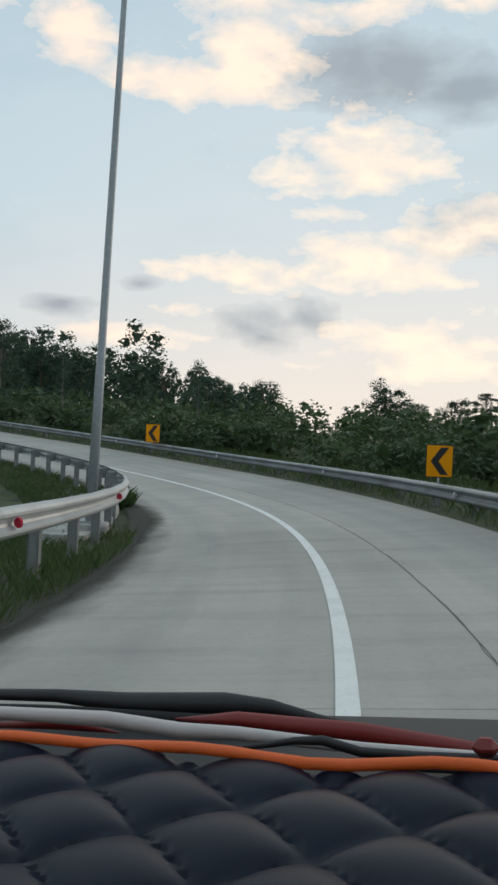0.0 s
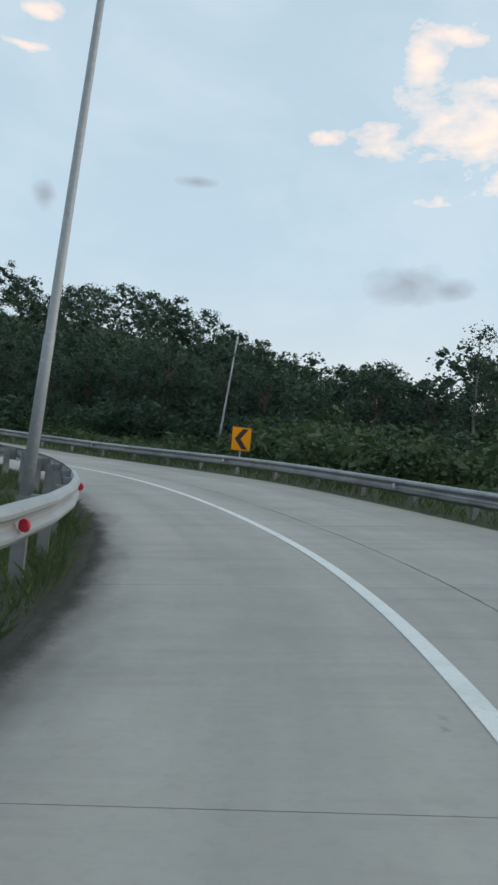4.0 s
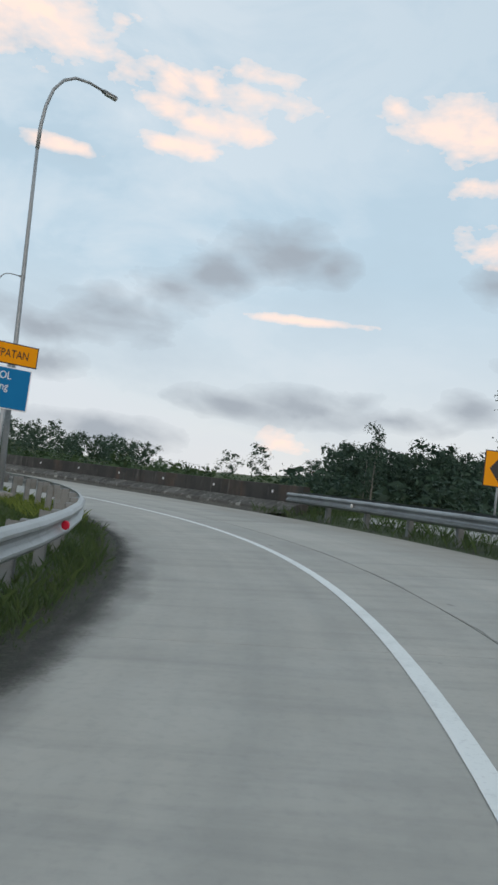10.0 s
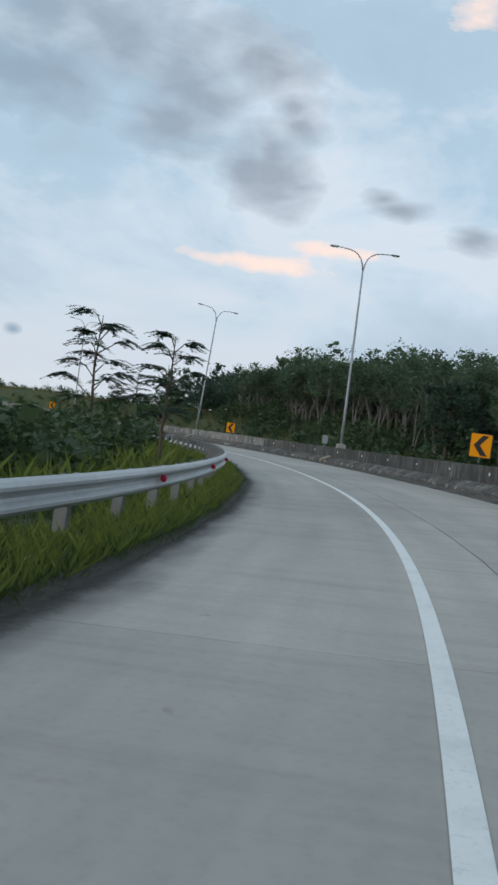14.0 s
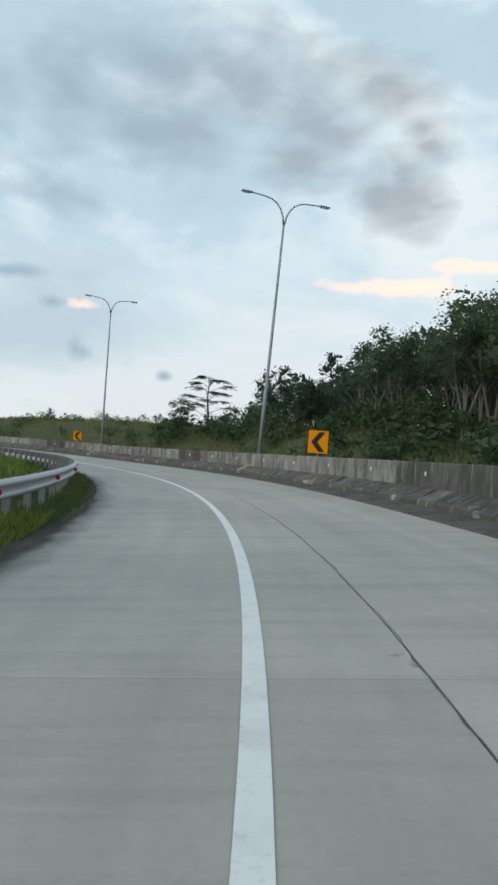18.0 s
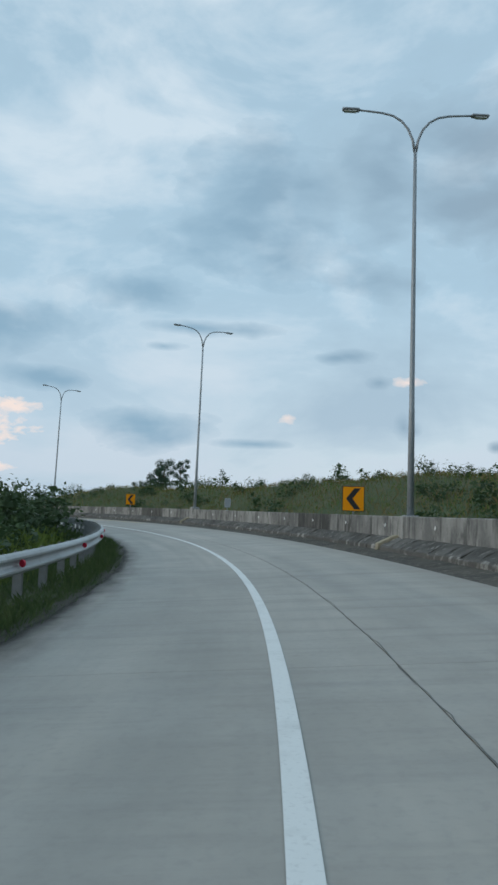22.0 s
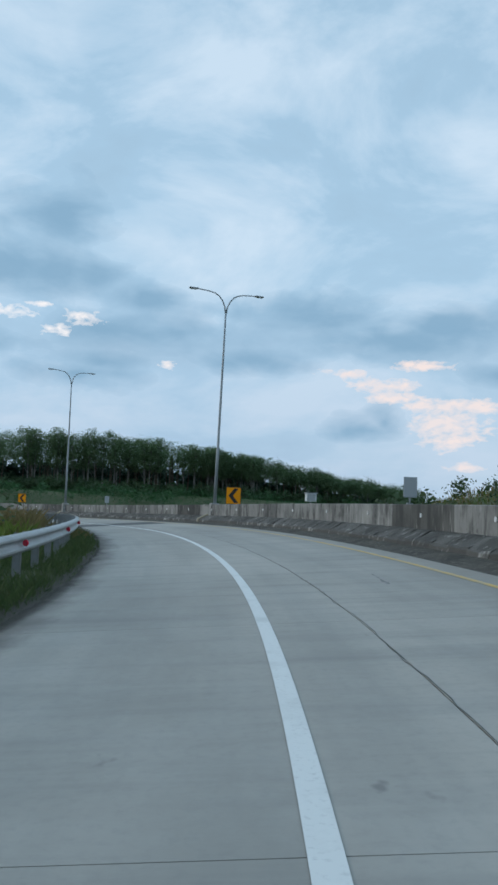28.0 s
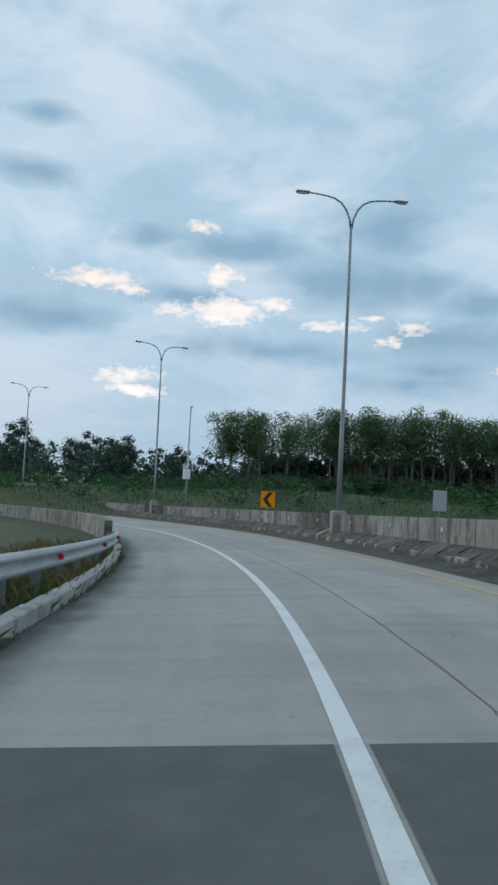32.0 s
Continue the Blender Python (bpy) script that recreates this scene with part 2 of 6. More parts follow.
def clouds(places, body=None):
    """1 in the middle of the nearest cloud of the lists, 0 at its rim, less outside. Each step takes up the one before, so that few values wait at a time."""
    for az, el, half_w, half_h in places:
        a, e = radians(az), radians(el)
        mp = W.add("ShaderNodeMapping", vector_type="TEXTURE")
        if body is None:
            W.link(geo.outputs["Generated"], mp.inputs[0])
        else:
            step = W.add("ShaderNodeVectorMath", operation="MULTIPLY_ADD")
            W.link(body, step.inputs[0])
            step.inputs[1].default_value = (1e-9, 1e-9, 1e-9)
            W.link(geo.outputs["Generated"], step.inputs[2])
            W.link(step.outputs[0], mp.inputs[0])
        mp.inputs["Location"].default_value = (-math.sin(a) * math.cos(e), math.cos(a) * math.cos(e), math.sin(e))
        mp.inputs["Rotation"].default_value = (e, 0, a)
        mp.inputs["Scale"].default_value = (radians(half_w), 0.5, radians(half_h))
        ln = W.add("ShaderNodeVectorMath", operation="LENGTH")
        W.link(mp.outputs[0], ln.inputs[0])
        near = W.math("SUBTRACT", 1.0, ln.outputs["Value"])
        body = near if body is None else W.math("SMOOTH_MAX", body, near, 0.18)
    return body


fine = W.math("MULTIPLY", W.math("SUBTRACT", W.noise(way, 26.0, 4.0, 0.5, 0.2), 0.5), 1.1)
wisp = W.math("MULTIPLY", W.math("SUBTRACT", W.noise(way, 13.0, 4.0, 0.5, 0.5), 0.5), 2.4)
crisp = W.math("MULTIPLY", W.math("SUBTRACT", W.noise(way, 75.0, 4.0, 0.55, 0.4), 0.5), W.ramp(dx, [(0.2, 0.25), (0.75, 1.0)]))
crisp = W.math("MULTIPLY", crisp, 2.6)
ragged = W.math("MULTIPLY", W.math("SUBTRACT", fluff, 0.5), 3.8)
warm_body = W.math("ADD", clouds(sum((WARM_A, WARM_B, WARM_C, WARM_D), [])), W.math("ADD", W.math("ADD", ragged, crisp), W.math("ADD", fine, wisp)))
dull_body = W.math("ADD", clouds(sum((DULL_A, DULL_B, DULL_C, DULL_D, DULL_E), []), clouds(WARM_A[:1])), W.math("ADD", W.math("MULTIPLY", ragged, 0.5), W.math("MULTIPLY", W.math("ADD", wisp, fine), 0.5)))
low = W.ramp(zc, [(0.0, 1.0), (0.28, 0.0)])
toward = W.math("ADD", W.math("MULTIPLY", dx, 0.10), W.math("MULTIPLY", dy, 0.99))   # the bright quarter of the sky
blue_gain = W.mix(1.0, sky.outputs[0], (SKY_GAIN, SKY_GAIN, SKY_GAIN), "MULTIPLY")
over = W.ramp(W.math("MULTIPLY_ADD", W.math("SUBTRACT", dx, dy), 0.35, 0.5), [(0.33, 0.25), (0.72, 1.0)])   # more cloud in the south-east
haze = W.mix(W.ramp(zc, [(0.0, 0.92), (0.2, 0.86), (0.6, 0.8)]), blue_gain, W.mix(low, (0.50, 0.68, 0.82), W.mix(over, (0.80, 0.79, 0.80), W.mix(W.ramp(dx, [(0.45, 0.0), (0.95, 1.0)]), (0.70, 0.77, 0.83), (0.47, 0.60, 0.74)))))
veil = W.mix(W.math("MULTIPLY", over, W.ramp(broad, [(0.49, 0.0), (0.58, 0.72)])), haze, W.mix(low, (0.72, 0.80, 0.87), (0.58, 0.65, 0.74)))
veil = W.mix(W.math("MULTIPLY", over, W.ramp(broad, [(0.37, 0.65), (0.51, 0.0)])), veil, W.mix(low, (0.36, 0.48, 0.58), (0.36, 0.48, 0.61)))
glow = W.math("MULTIPLY", W.ramp(toward, [(0.74, 0.0), (1.0, 0.6)]), W.ramp(zc, [(0.05, 1.0), (0.55, 0.25)]))
veil = W.mix(glow, veil, W.mix(low, (0.80, 0.82, 0.83), (0.93, 0.80, 0.70)))
grey = W.mix(W.math("MULTIPLY", W.ramp(dx, [(0.0, 0.0), (0.6, 1.0)]), 1.0), (0.31, 0.37, 0.44), (0.26, 0.41, 0.54))
sunny = W.mix(W.ramp(dx, [(0.9, 0.0), (0.99, 1.0)]), W.mix(W.ramp(toward, [(0.55, 0.0), (1.0, 1.0)]), (1.0, 0.80, 0.71), (1.05, 0.93, 0.79)), (1.22, 1.10, 1.0))
whole = W.mix(W.ramp(dull_body, [(-1.1, 0.0), (-0.35, 0.16), (0.35, 0.52), (1.1, 0.88)]), veil, W.mix(W.ramp(dull_body, [(0.0, 0.0), (0.8, 1.0)]), W.mix(0.5, grey, veil), grey))
whole = W.mix(W.ramp(warm_body, [(-0.70, 0.0), (-0.10, 0.16), (0.50, 0.60), (1.25, 0.95)]), whole, W.mix(W.ramp(W.math("ADD", fine, wisp), [(-0.6, 0.55), (0.35, 0.0)]), sunny, W.mix(0.5, sunny, (0.72, 0.71, 0.74))))
bg = W.add("ShaderNodeBackground")
W.link(whole, bg.inputs[0])
bg.inputs[1].default_value = 1.1
out = W.add("ShaderNodeOutputWorld")
W.link(bg.outputs[0], out.inputs[0])

sun = new("sun", bpy.data.lights.new("sun", "SUN"))
sun.data.energy, sun.data.angle, sun.data.color = 0.8, radians(20), (1.0, 0.86, 0.72)
a_, b_ = radians(SUN_BEARING), radians(SUN_ELEVATION + 8)
sun.matrix_world = look((0, 0, 60), V((0, 0, 60)) - V((-math.sin(a_) * math.cos(b_), math.cos(a_) * math.cos(b_), math.sin(b_))))


# ---- materials ----
def surface(name, base, rough=0.8, metal=0.0, coords="Object", layers=(), bump=None, var=0.0, spec=0.5):
    """base colour, then layers of (noise scale, low, high, colour, strength, stretch); bump: (scale, height); var: change from piece to piece."""
    mat = bpy.data.materials.new(name)
    N = Net(tree_of(mat))
    tc = N.add("ShaderNodeTexCoord")
    vec = tc.outputs[coords]
    col = (*base, 1)
    if var:
        info = N.add("ShaderNodeObjectInfo")
        rnd = info.outputs["Random"]
        ad = N.add("ShaderNodeVectorMath", operation="ADD")
        N.link(vec, ad.inputs[0])
        N.link(N.combine(N.math("MULTIPLY", rnd, 37.0), N.math("MULTIPLY", rnd, 71.0), 0.0), ad.inputs[1])
        vec = ad.outputs[0]
    for scale, lo, hi, colour, strength, stretch in layers:
        mp = N.add("ShaderNodeMapping")
        N.link(vec, mp.inputs[0])
        mp.inputs["Scale"].default_value = stretch
        f = N.ramp(N.noise(mp.outputs[0], scale, 5.0, 0.6), [(lo, 0.0), (hi, 1.0)])
        col = N.mix(N.math("MULTIPLY", f, strength), col, (*colour, 1))
    if var:
        gain = N.math("ADD", N.math("MULTIPLY", info.outputs["Random"], 2 * var), 1 - var)
        col = N.mix(1.0, col, N.combine(gain, gain, gain), "MULTIPLY")
    bs = N.add("ShaderNodeBsdfPrincipled")
    N.put(bs.inputs["Base Color"], col)
    bs.inputs["Roughness"].default_value, bs.inputs["Metallic"].default_value = rough, metal
    bs.inputs["Specular IOR Level"].default_value = spec
    if bump:
        bp = N.add("ShaderNodeBump")
        bp.inputs["Strength"].default_value = 0.6
        bp.inputs["Distance"].default_value = bump[1]
        N.link(N.noise(vec, bump[0], 6.0, 0.65), bp.inputs["Height"])
        N.link(bp.outputs[0], bs.inputs["Normal"])
    om = N.add("ShaderNodeOutputMaterial")
    N.link(bs.outputs[0], om.inputs[0])
    return mat


def leafy(name, dark, light, gloss=0.55, through=0.25):
    """Leaves: colour changes from leaf to leaf and from plant to plant; some light comes through."""
    mat = bpy.data.materials.new(name)
    N = Net(tree_of(mat))
    g = N.add("ShaderNodeNewGeometry")
    info = N.add("ShaderNodeObjectInfo")
    f = N.math("ADD", N.math("MULTIPLY", g.outputs["Random Per Island"], 0.65), N.math("MULTIPLY", info.outputs["Random"], 0.35))
    col = N.mix(f, dark, light)
    bs = N.add("ShaderNodeBsdfPrincipled")
    N.put(bs.inputs["Base Color"], col)
    bs.inputs["Roughness"].default_value = gloss
    bs.inputs["Specular IOR Level"].default_value = 0.3
    tr = N.add("ShaderNodeBsdfTranslucent")
    N.put(tr.inputs[0], col)
    mx = N.add("ShaderNodeMixShader")
    mx.inputs[0].default_value = through
    N.link(bs.outputs[0], mx.inputs[1])
    N.link(tr.outputs[0], mx.inputs[2])
    om = N.add("ShaderNodeOutputMaterial")
    N.link(mx.outputs[0], om.inputs[0])
    return mat


M = {}


def slab_material():
    """Brushed concrete: wear along the lane, brush marks across it, grime towards the inner edge, a few oil spots."""
    mat = bpy.data.materials.new("concrete_slab")
    N = Net(tree_of(mat))
    tc = N.add("ShaderNodeTexCoord")
    uv = N.add("ShaderNodeSeparateXYZ")
    N.link(tc.outputs["UV"], uv.inputs[0])
    s, o = uv.outputs[0], uv.outputs[1]
    info = N.add("ShaderNodeObjectInfo")

    def at(ks, ko, shift=0.0):
        return N.combine(N.math("MULTIPLY", s, ks), N.math("MULTIPLY", o, ko), shift)

    col = N.mix(N.ramp(N.noise(at(0.12, 0.5), 1.0, 6.0, 0.6), [(0.35, 0.0), (0.68, 1.0)]), (0.32, 0.305, 0.275), (0.425, 0.40, 0.357))
    col = N.mix(N.math("MULTIPLY", N.ramp(N.noise(at(0.05, 1.6, 4.0), 1.0, 4.0, 0.5), [(0.42, 0.0), (0.66, 1.0)]), 0.45), col, (0.24, 0.24, 0.225))
    col = N.mix(N.math("MULTIPLY", N.ramp(N.noise(at(2.2, 0.22, 9.0), 1.0, 5.0, 0.65), [(0.48, 0.0), (0.70, 1.0)]), 0.52), col, (0.225, 0.22, 0.205))
    col = N.mix(N.math("MULTIPLY", N.ramp(N.noise(at(0.9, 0.9, 2.0), 1.0, 8.0, 0.7), [(0.45, 0.0), (0.7, 1.0)]), 0.3), col, (0.46, 0.45, 0.42))
    col = N.mix(N.math("MULTIPLY", N.ramp(N.noise(at(14.0, 14.0, 1.0), 1.0, 3.0, 0.6), [(0.5, 0.0), (0.75, 1.0)]), 0.25), col, (0.22, 0.22, 0.21))
    spots = N.ramp(N.noise(at(1.1, 1.6, 6.0), 1.0, 4.0, 0.6), [(0.70, 0.0), (0.74, 1.0)])
    col = N.mix(N.math("MULTIPLY", spots, 0.55), col, (0.12, 0.12, 0.115))
    grime = N.math("ADD", o, N.math("MULTIPLY", N.math("SUBTRACT", N.noise(at(0.7, 1.6, 12.0), 1.0, 5.0, 0.6), 0.5), 0.8))
    col = N.mix(N.ramp(N.math("MULTIPLY_ADD", grime, 0.5, 1.375), [(0.0, 0.98), (0.08, 0.93), (0.17, 0.55), (0.33, 0.0)]), col, (0.062, 0.060, 0.054))
    col = N.mix(N.ramp(N.math("MULTIPLY_ADD", grime, 0.5, -1.2), [(0.0, 0.0), (0.55, 0.35)]), col, (0.27, 0.235, 0.19))
    gain = N.math("ADD", N.math("MULTIPLY", info.outputs["Random"], 0.14), 0.97)
    col = N.mix(1.0, col, N.combine(gain, gain, gain), "MULTIPLY")
    bs = N.add("ShaderNodeBsdfPrincipled")
    N.put(bs.inputs["Base Color"], col)
    bs.inputs["Roughness"].default_value = 0.8
    bp = N.add("ShaderNodeBump")
    bp.inputs["Strength"].default_value = 0.5
    bp.inputs["Distance"].default_value = 0.004
    N.link(N.noise(at(40.0, 12.0), 1.0, 5.0, 0.65), bp.inputs["Height"])
    N.link(bp.outputs[0], bs.inputs["Normal"])
    om = N.add("ShaderNodeOutputMaterial")
    N.link(bs.outputs[0], om.inputs[0])
    return mat


M["slab"] = slab_material()
M["joint"] = surface("joint_filler", (0.06, 0.06, 0.06), 0.9, layers=[(3, 0.4, 0.7, (0.1, 0.1, 0.09), 0.8, (1, 1, 1))])
M["paint"] = surface("road_paint_white", (0.74, 0.75, 0.73), 0.6, layers=[(2.5, 0.5, 0.75, (0.52, 0.53, 0.51), 0.6, (1, 1, 1)), (30, 0.55, 0.7, (0.4, 0.4, 0.4), 0.35, (1, 1, 1))])
M["yellow_paint"] = surface("road_paint_yellow", (0.62, 0.42, 0.12), 0.6, layers=[(3, 0.4, 0.7, (0.40, 0.36, 0.28), 0.85, (1, 1, 1))])
M["patch"] = surface("asphalt_patch", (0.10, 0.105, 0.105), 0.9, layers=[(2, 0.4, 0.7, (0.15, 0.15, 0.15), 0.7, (1, 1, 1))], bump=(90, 0.01))
M["barrier"] = surface("barrier_concrete", (0.30, 0.295, 0.275), 0.9, layers=[
    (0.8, 0.42, 0.60, (0.13, 0.13, 0.125), 0.8, (1, 1, 0.8)), (2.0, 0.50, 0.64, (0.06, 0.059, 0.055), 0.9, (1.5, 1.5, 0.3)),
    (3.2, 0.56, 0.66, (0.44, 0.43, 0.40), 0.6, (1.6, 1.6, 0.28)), (1.4, 0.58, 0.64, (0.06, 0.06, 0.055), 0.6, (1, 1, 0.9)), (12, 0.5, 0.7, (0.36, 0.35, 0.33), 0.3, (1, 1, 1))], bump=(35, 0.006), var=0.16)
# two darker streaked concretes, for the first panels and a few later ones
M["barrier_dark"] = surface("dark_streaked_concrete", (0.13, 0.125, 0.115), 0.95, layers=[
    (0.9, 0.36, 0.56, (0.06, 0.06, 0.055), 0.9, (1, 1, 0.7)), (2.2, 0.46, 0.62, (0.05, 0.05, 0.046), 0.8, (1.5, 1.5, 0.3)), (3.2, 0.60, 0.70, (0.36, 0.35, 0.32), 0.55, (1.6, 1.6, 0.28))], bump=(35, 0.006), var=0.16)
M["barrier_black"] = surface("black_streaked_concrete", (0.065, 0.06, 0.055), 0.95, layers=[(0.9, 0.36, 0.56, (0.035, 0.034, 0.032), 0.9, (1, 1, 0.7)), (0.5, 0.52, 0.66, (0.13, 0.085, 0.06), 0.6, (1, 1, 0.5)), (3.2, 0.60, 0.70, (0.2, 0.19, 0.17), 0.35, (1.6, 1.6, 0.28))], bump=(35, 0.006), var=0.16)
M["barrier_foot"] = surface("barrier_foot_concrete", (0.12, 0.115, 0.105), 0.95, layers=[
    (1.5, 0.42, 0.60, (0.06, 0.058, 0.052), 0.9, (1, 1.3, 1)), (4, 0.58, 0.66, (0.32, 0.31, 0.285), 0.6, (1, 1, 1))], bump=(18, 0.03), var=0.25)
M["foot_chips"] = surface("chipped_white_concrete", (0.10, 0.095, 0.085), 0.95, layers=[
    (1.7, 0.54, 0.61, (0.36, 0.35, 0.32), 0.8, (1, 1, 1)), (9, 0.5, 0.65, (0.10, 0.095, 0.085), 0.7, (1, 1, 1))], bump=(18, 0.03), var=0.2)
M["pedestal"] = surface("pale_pedestal_concrete", (0.36, 0.355, 0.335), 0.9, layers=[(2.5, 0.45, 0.7, (0.22, 0.215, 0.20), 0.7, (1, 1, 0.4)), (9, 0.55, 0.7, (0.14, 0.14, 0.13), 0.5, (1, 1, 1))], bump=(30, 0.005))
M["spout"] = surface("drain_spout_concrete", (0.42, 0.37, 0.26), 0.9, layers=[(4, 0.45, 0.65, (0.2, 0.18, 0.14), 0.7, (1, 1, 1))], bump=(30, 0.005))
M["steel"] = surface("galvanised_steel", (0.33, 0.36, 0.385), 0.55, 0.35, layers=[(2, 0.4, 0.7, (0.34, 0.36, 0.37), 0.7, (1, 1, 1)), (14, 0.5, 0.75, (0.6, 0.62, 0.63), 0.4, (1, 1, 1))], var=0.1)
M["dull_rail"] = surface("dull_guardrail_steel", (0.27, 0.29, 0.30), 0.42, 0.8, layers=[(1.5, 0.45, 0.7, (0.13, 0.135, 0.135), 0.7, (1, 1, 3)), (12, 0.55, 0.75, (0.30, 0.30, 0.29), 0.4, (1, 1, 1))], var=0.12)
M["rail"] = surface("guardrail_steel", (0.43, 0.45, 0.455), 0.5, 0.55, layers=[(1.5, 0.45, 0.7, (0.36, 0.37, 0.36), 0.7, (1, 1, 3)), (12, 0.55, 0.75, (0.25, 0.24, 0.22), 0.4, (1, 1, 1))], var=0.1)
M["black_plastic"] = surface("black_plastic", (0.015, 0.015, 0.016), 0.55, layers=[(40, 0.4, 0.7, (0.025, 0.025, 0.026), 0.6, (1, 1, 1))])
M["post"] = surface("guardrail_post_steel", (0.24, 0.255, 0.26), 0.65, 0.4, layers=[(3, 0.4, 0.7, (0.15, 0.145, 0.13), 0.7, (1, 1, 1))])
M["red"] = surface("red_reflector", (0.62, 0.02, 0.05), 0.3)
M["white_disc"] = surface("white_reflector", (0.75, 0.75, 0.75), 0.4)
M["sign_yellow"] = surface("sign_yellow", (0.88, 0.33, 0.004), 0.5, layers=[(2, 0.4, 0.8, (0.76, 0.27, 0.004), 0.5, (1, 1, 1))], spec=0.15)
M["sign_black"] = surface("sign_black", (0.012, 0.012, 0.014), 0.5)
M["sign_blue"] = surface("sign_blue", (0.001, 0.17, 0.40), 0.5, layers=[(1.2, 0.4, 0.8, (0.002, 0.20, 0.44), 0.5, (1, 1, 1))], spec=0.15)
M["sign_white"] = surface("sign_white", (0.8, 0.82, 0.84), 0.5)
M["sign_back"] = surface("sign_aluminium", (0.42, 0.44, 0.46), 0.5, 0.4)
M["lamp"] = surface("lamp_housing", (0.30, 0.32, 0.34), 0.5, 0.3)
M["lens"] = surface("lamp_lens", (0.65, 0.67, 0.66), 0.2)
M["soil"] = surface("ground_soil", (0.070, 0.085, 0.035), 0.95, layers=[
    (0.08, 0.4, 0.65, (0.045, 0.075, 0.022), 0.9, (1, 1, 1)), (0.6, 0.5, 0.7, (0.12, 0.105, 0.055), 0.7, (1, 1, 1)), (5, 0.5, 0.7, (0.03, 0.05, 0.015), 0.6, (1, 1, 1))], bump=(3, 0.15))
M["verge"] = surface("verge_soil", (0.036, 0.042, 0.024), 0.95, layers=[(1.5, 0.36, 0.56, (0.05, 0.075, 0.022), 0.85, (1, 1, 1)), (9, 0.5, 0.7, (0.07, 0.066, 0.05), 0.6, (1, 1, 1))], bump=(8, 0.04))
M["gutter"] = surface("dirty_gutter", (0.085, 0.075, 0.06), 0.95, layers=[(1.1, 0.4, 0.65, (0.04, 0.037, 0.03), 0.9, (1, 1, 1)), (7, 0.54, 0.68, (0.2, 0.18, 0.15), 0.7, (1, 1, 1))], bump=(15, 0.02))
M["wet_mud"] = surface("wet_mud", (0.045, 0.042, 0.035), 0.85, layers=[(1.3, 0.4, 0.65, (0.03, 0.035, 0.02), 0.9, (1, 1, 1)), (8, 0.56, 0.7, (0.10, 0.095, 0.08), 0.6, (1, 1, 1))], bump=(15, 0.02))
M["bark"] = surface("bark", (0.12, 0.095, 0.07), 0.95, layers=[(3, 0.4, 0.7, (0.06, 0.05, 0.04), 0.8, (1, 1, 0.3))], bump=(20, 0.03))
M["pale_bark"] = surface("pale_bark", (0.19, 0.188, 0.17), 0.95, layers=[(2, 0.4, 0.65, (0.10, 0.10, 0.085), 0.85, (1, 1, 0.4))], bump=(20, 0.02))
M["leaf"] = leafy("forest_leaf", (0.024, 0.050, 0.036), (0.075, 0.125, 0.082), 0.6, 0.3)
M["leaf_rubber"] = leafy("rubber_leaf", (0.045, 0.085, 0.052), (0.135, 0.20, 0.105), 0.6, 0.45)
M["leaf_plantation"] = leafy("plantation_leaf", (0.075, 0.13, 0.065), (0.18, 0.26, 0.12), 0.6, 0.45)
M["leaf_bank"] = leafy("creeper_leaf", (0.022, 0.070, 0.024), (0.055, 0.145, 0.048))
M["leaf_shrub"] = leafy("shrub_leaf", (0.030, 0.060, 0.026), (0.085, 0.135, 0.055))
M["grass"] = leafy("grass_blade", (0.030, 0.062, 0.020), (0.095, 0.140, 0.048), 0.7)
M["bright_grass"] = leafy("bright_grass_blade", (0.07, 0.12, 0.018), (0.20, 0.25, 0.055), 0.7)
M["dry_grass"] = leafy("dry_grass_blade", (0.10, 0.10, 0.035), (0.24, 0.19, 0.09), 0.8)


# ---- mesh helpers ----
def link_mesh(name, me, mat, parent=None, label=""):
    ob = new(name, me)
    if mat is not None and not me.materials:
        me.materials.append(mat)
    if parent is not None:
        ob.parent = parent
    if label:
        ob["label"] = label
    return ob


def part(name, bm, mat, parent=None, label="", smooth=False):
    me = bpy.data.meshes.new(name)
    bm.to_mesh(me)
    bm.free()
    if smooth:
        for q in me.polygons:
            q.use_smooth = True
    return link_mesh(name, me, mat, parent, label)


def mesh_of(name, verts, faces, mat, smooth=False):
    me = bpy.data.meshes.new(name)
    me.from_pydata([tuple(q) for q in verts], [], [tuple(q) for q in faces])
    me.materials.append(mat)
    if smooth:
        for q in me.polygons:
            q.use_smooth = True
    return me


def quads_mesh(name, verts, mat):
    """verts: (n, 4, 3) array, a loose four-sided leaf each."""
    n = len(verts)
    me = bpy.data.meshes.new(name)
    me.vertices.add(4 * n)
    me.vertices.foreach_set("co", np.asarray(verts, np.float32).ravel())
    me.loops.add(4 * n)
    me.loops.foreach_set("vertex_index", np.arange(4 * n, dtype=np.int32))
    me.polygons.add(n)
    me.polygons.foreach_set("loop_start", np.arange(0, 4 * n, 4, dtype=np.int32))
    me.update(calc_edges=True)
    me.validate()
    me.materials.append(mat)
    return me


def box_bm(bm, size, at=(0, 0, 0), bevel=0.0, m=None):
    r = bmesh.ops.create_cube(bm, size=1.0, matrix=(m or Matrix.Identity(4)) @ Matrix.Translation(at) @ Matrix.Diagonal((*size, 1)))
    if bevel:
        es = {e for q in r["verts"] for e in q.link_edges}
        bmesh.ops.bevel(bm, geom=list(es), offset=bevel, segments=1, affect="EDGES")
    return bm


def box(size, at=(0, 0, 0), bevel=0.0):
    return box_bm(bmesh.new(), size, at, bevel)


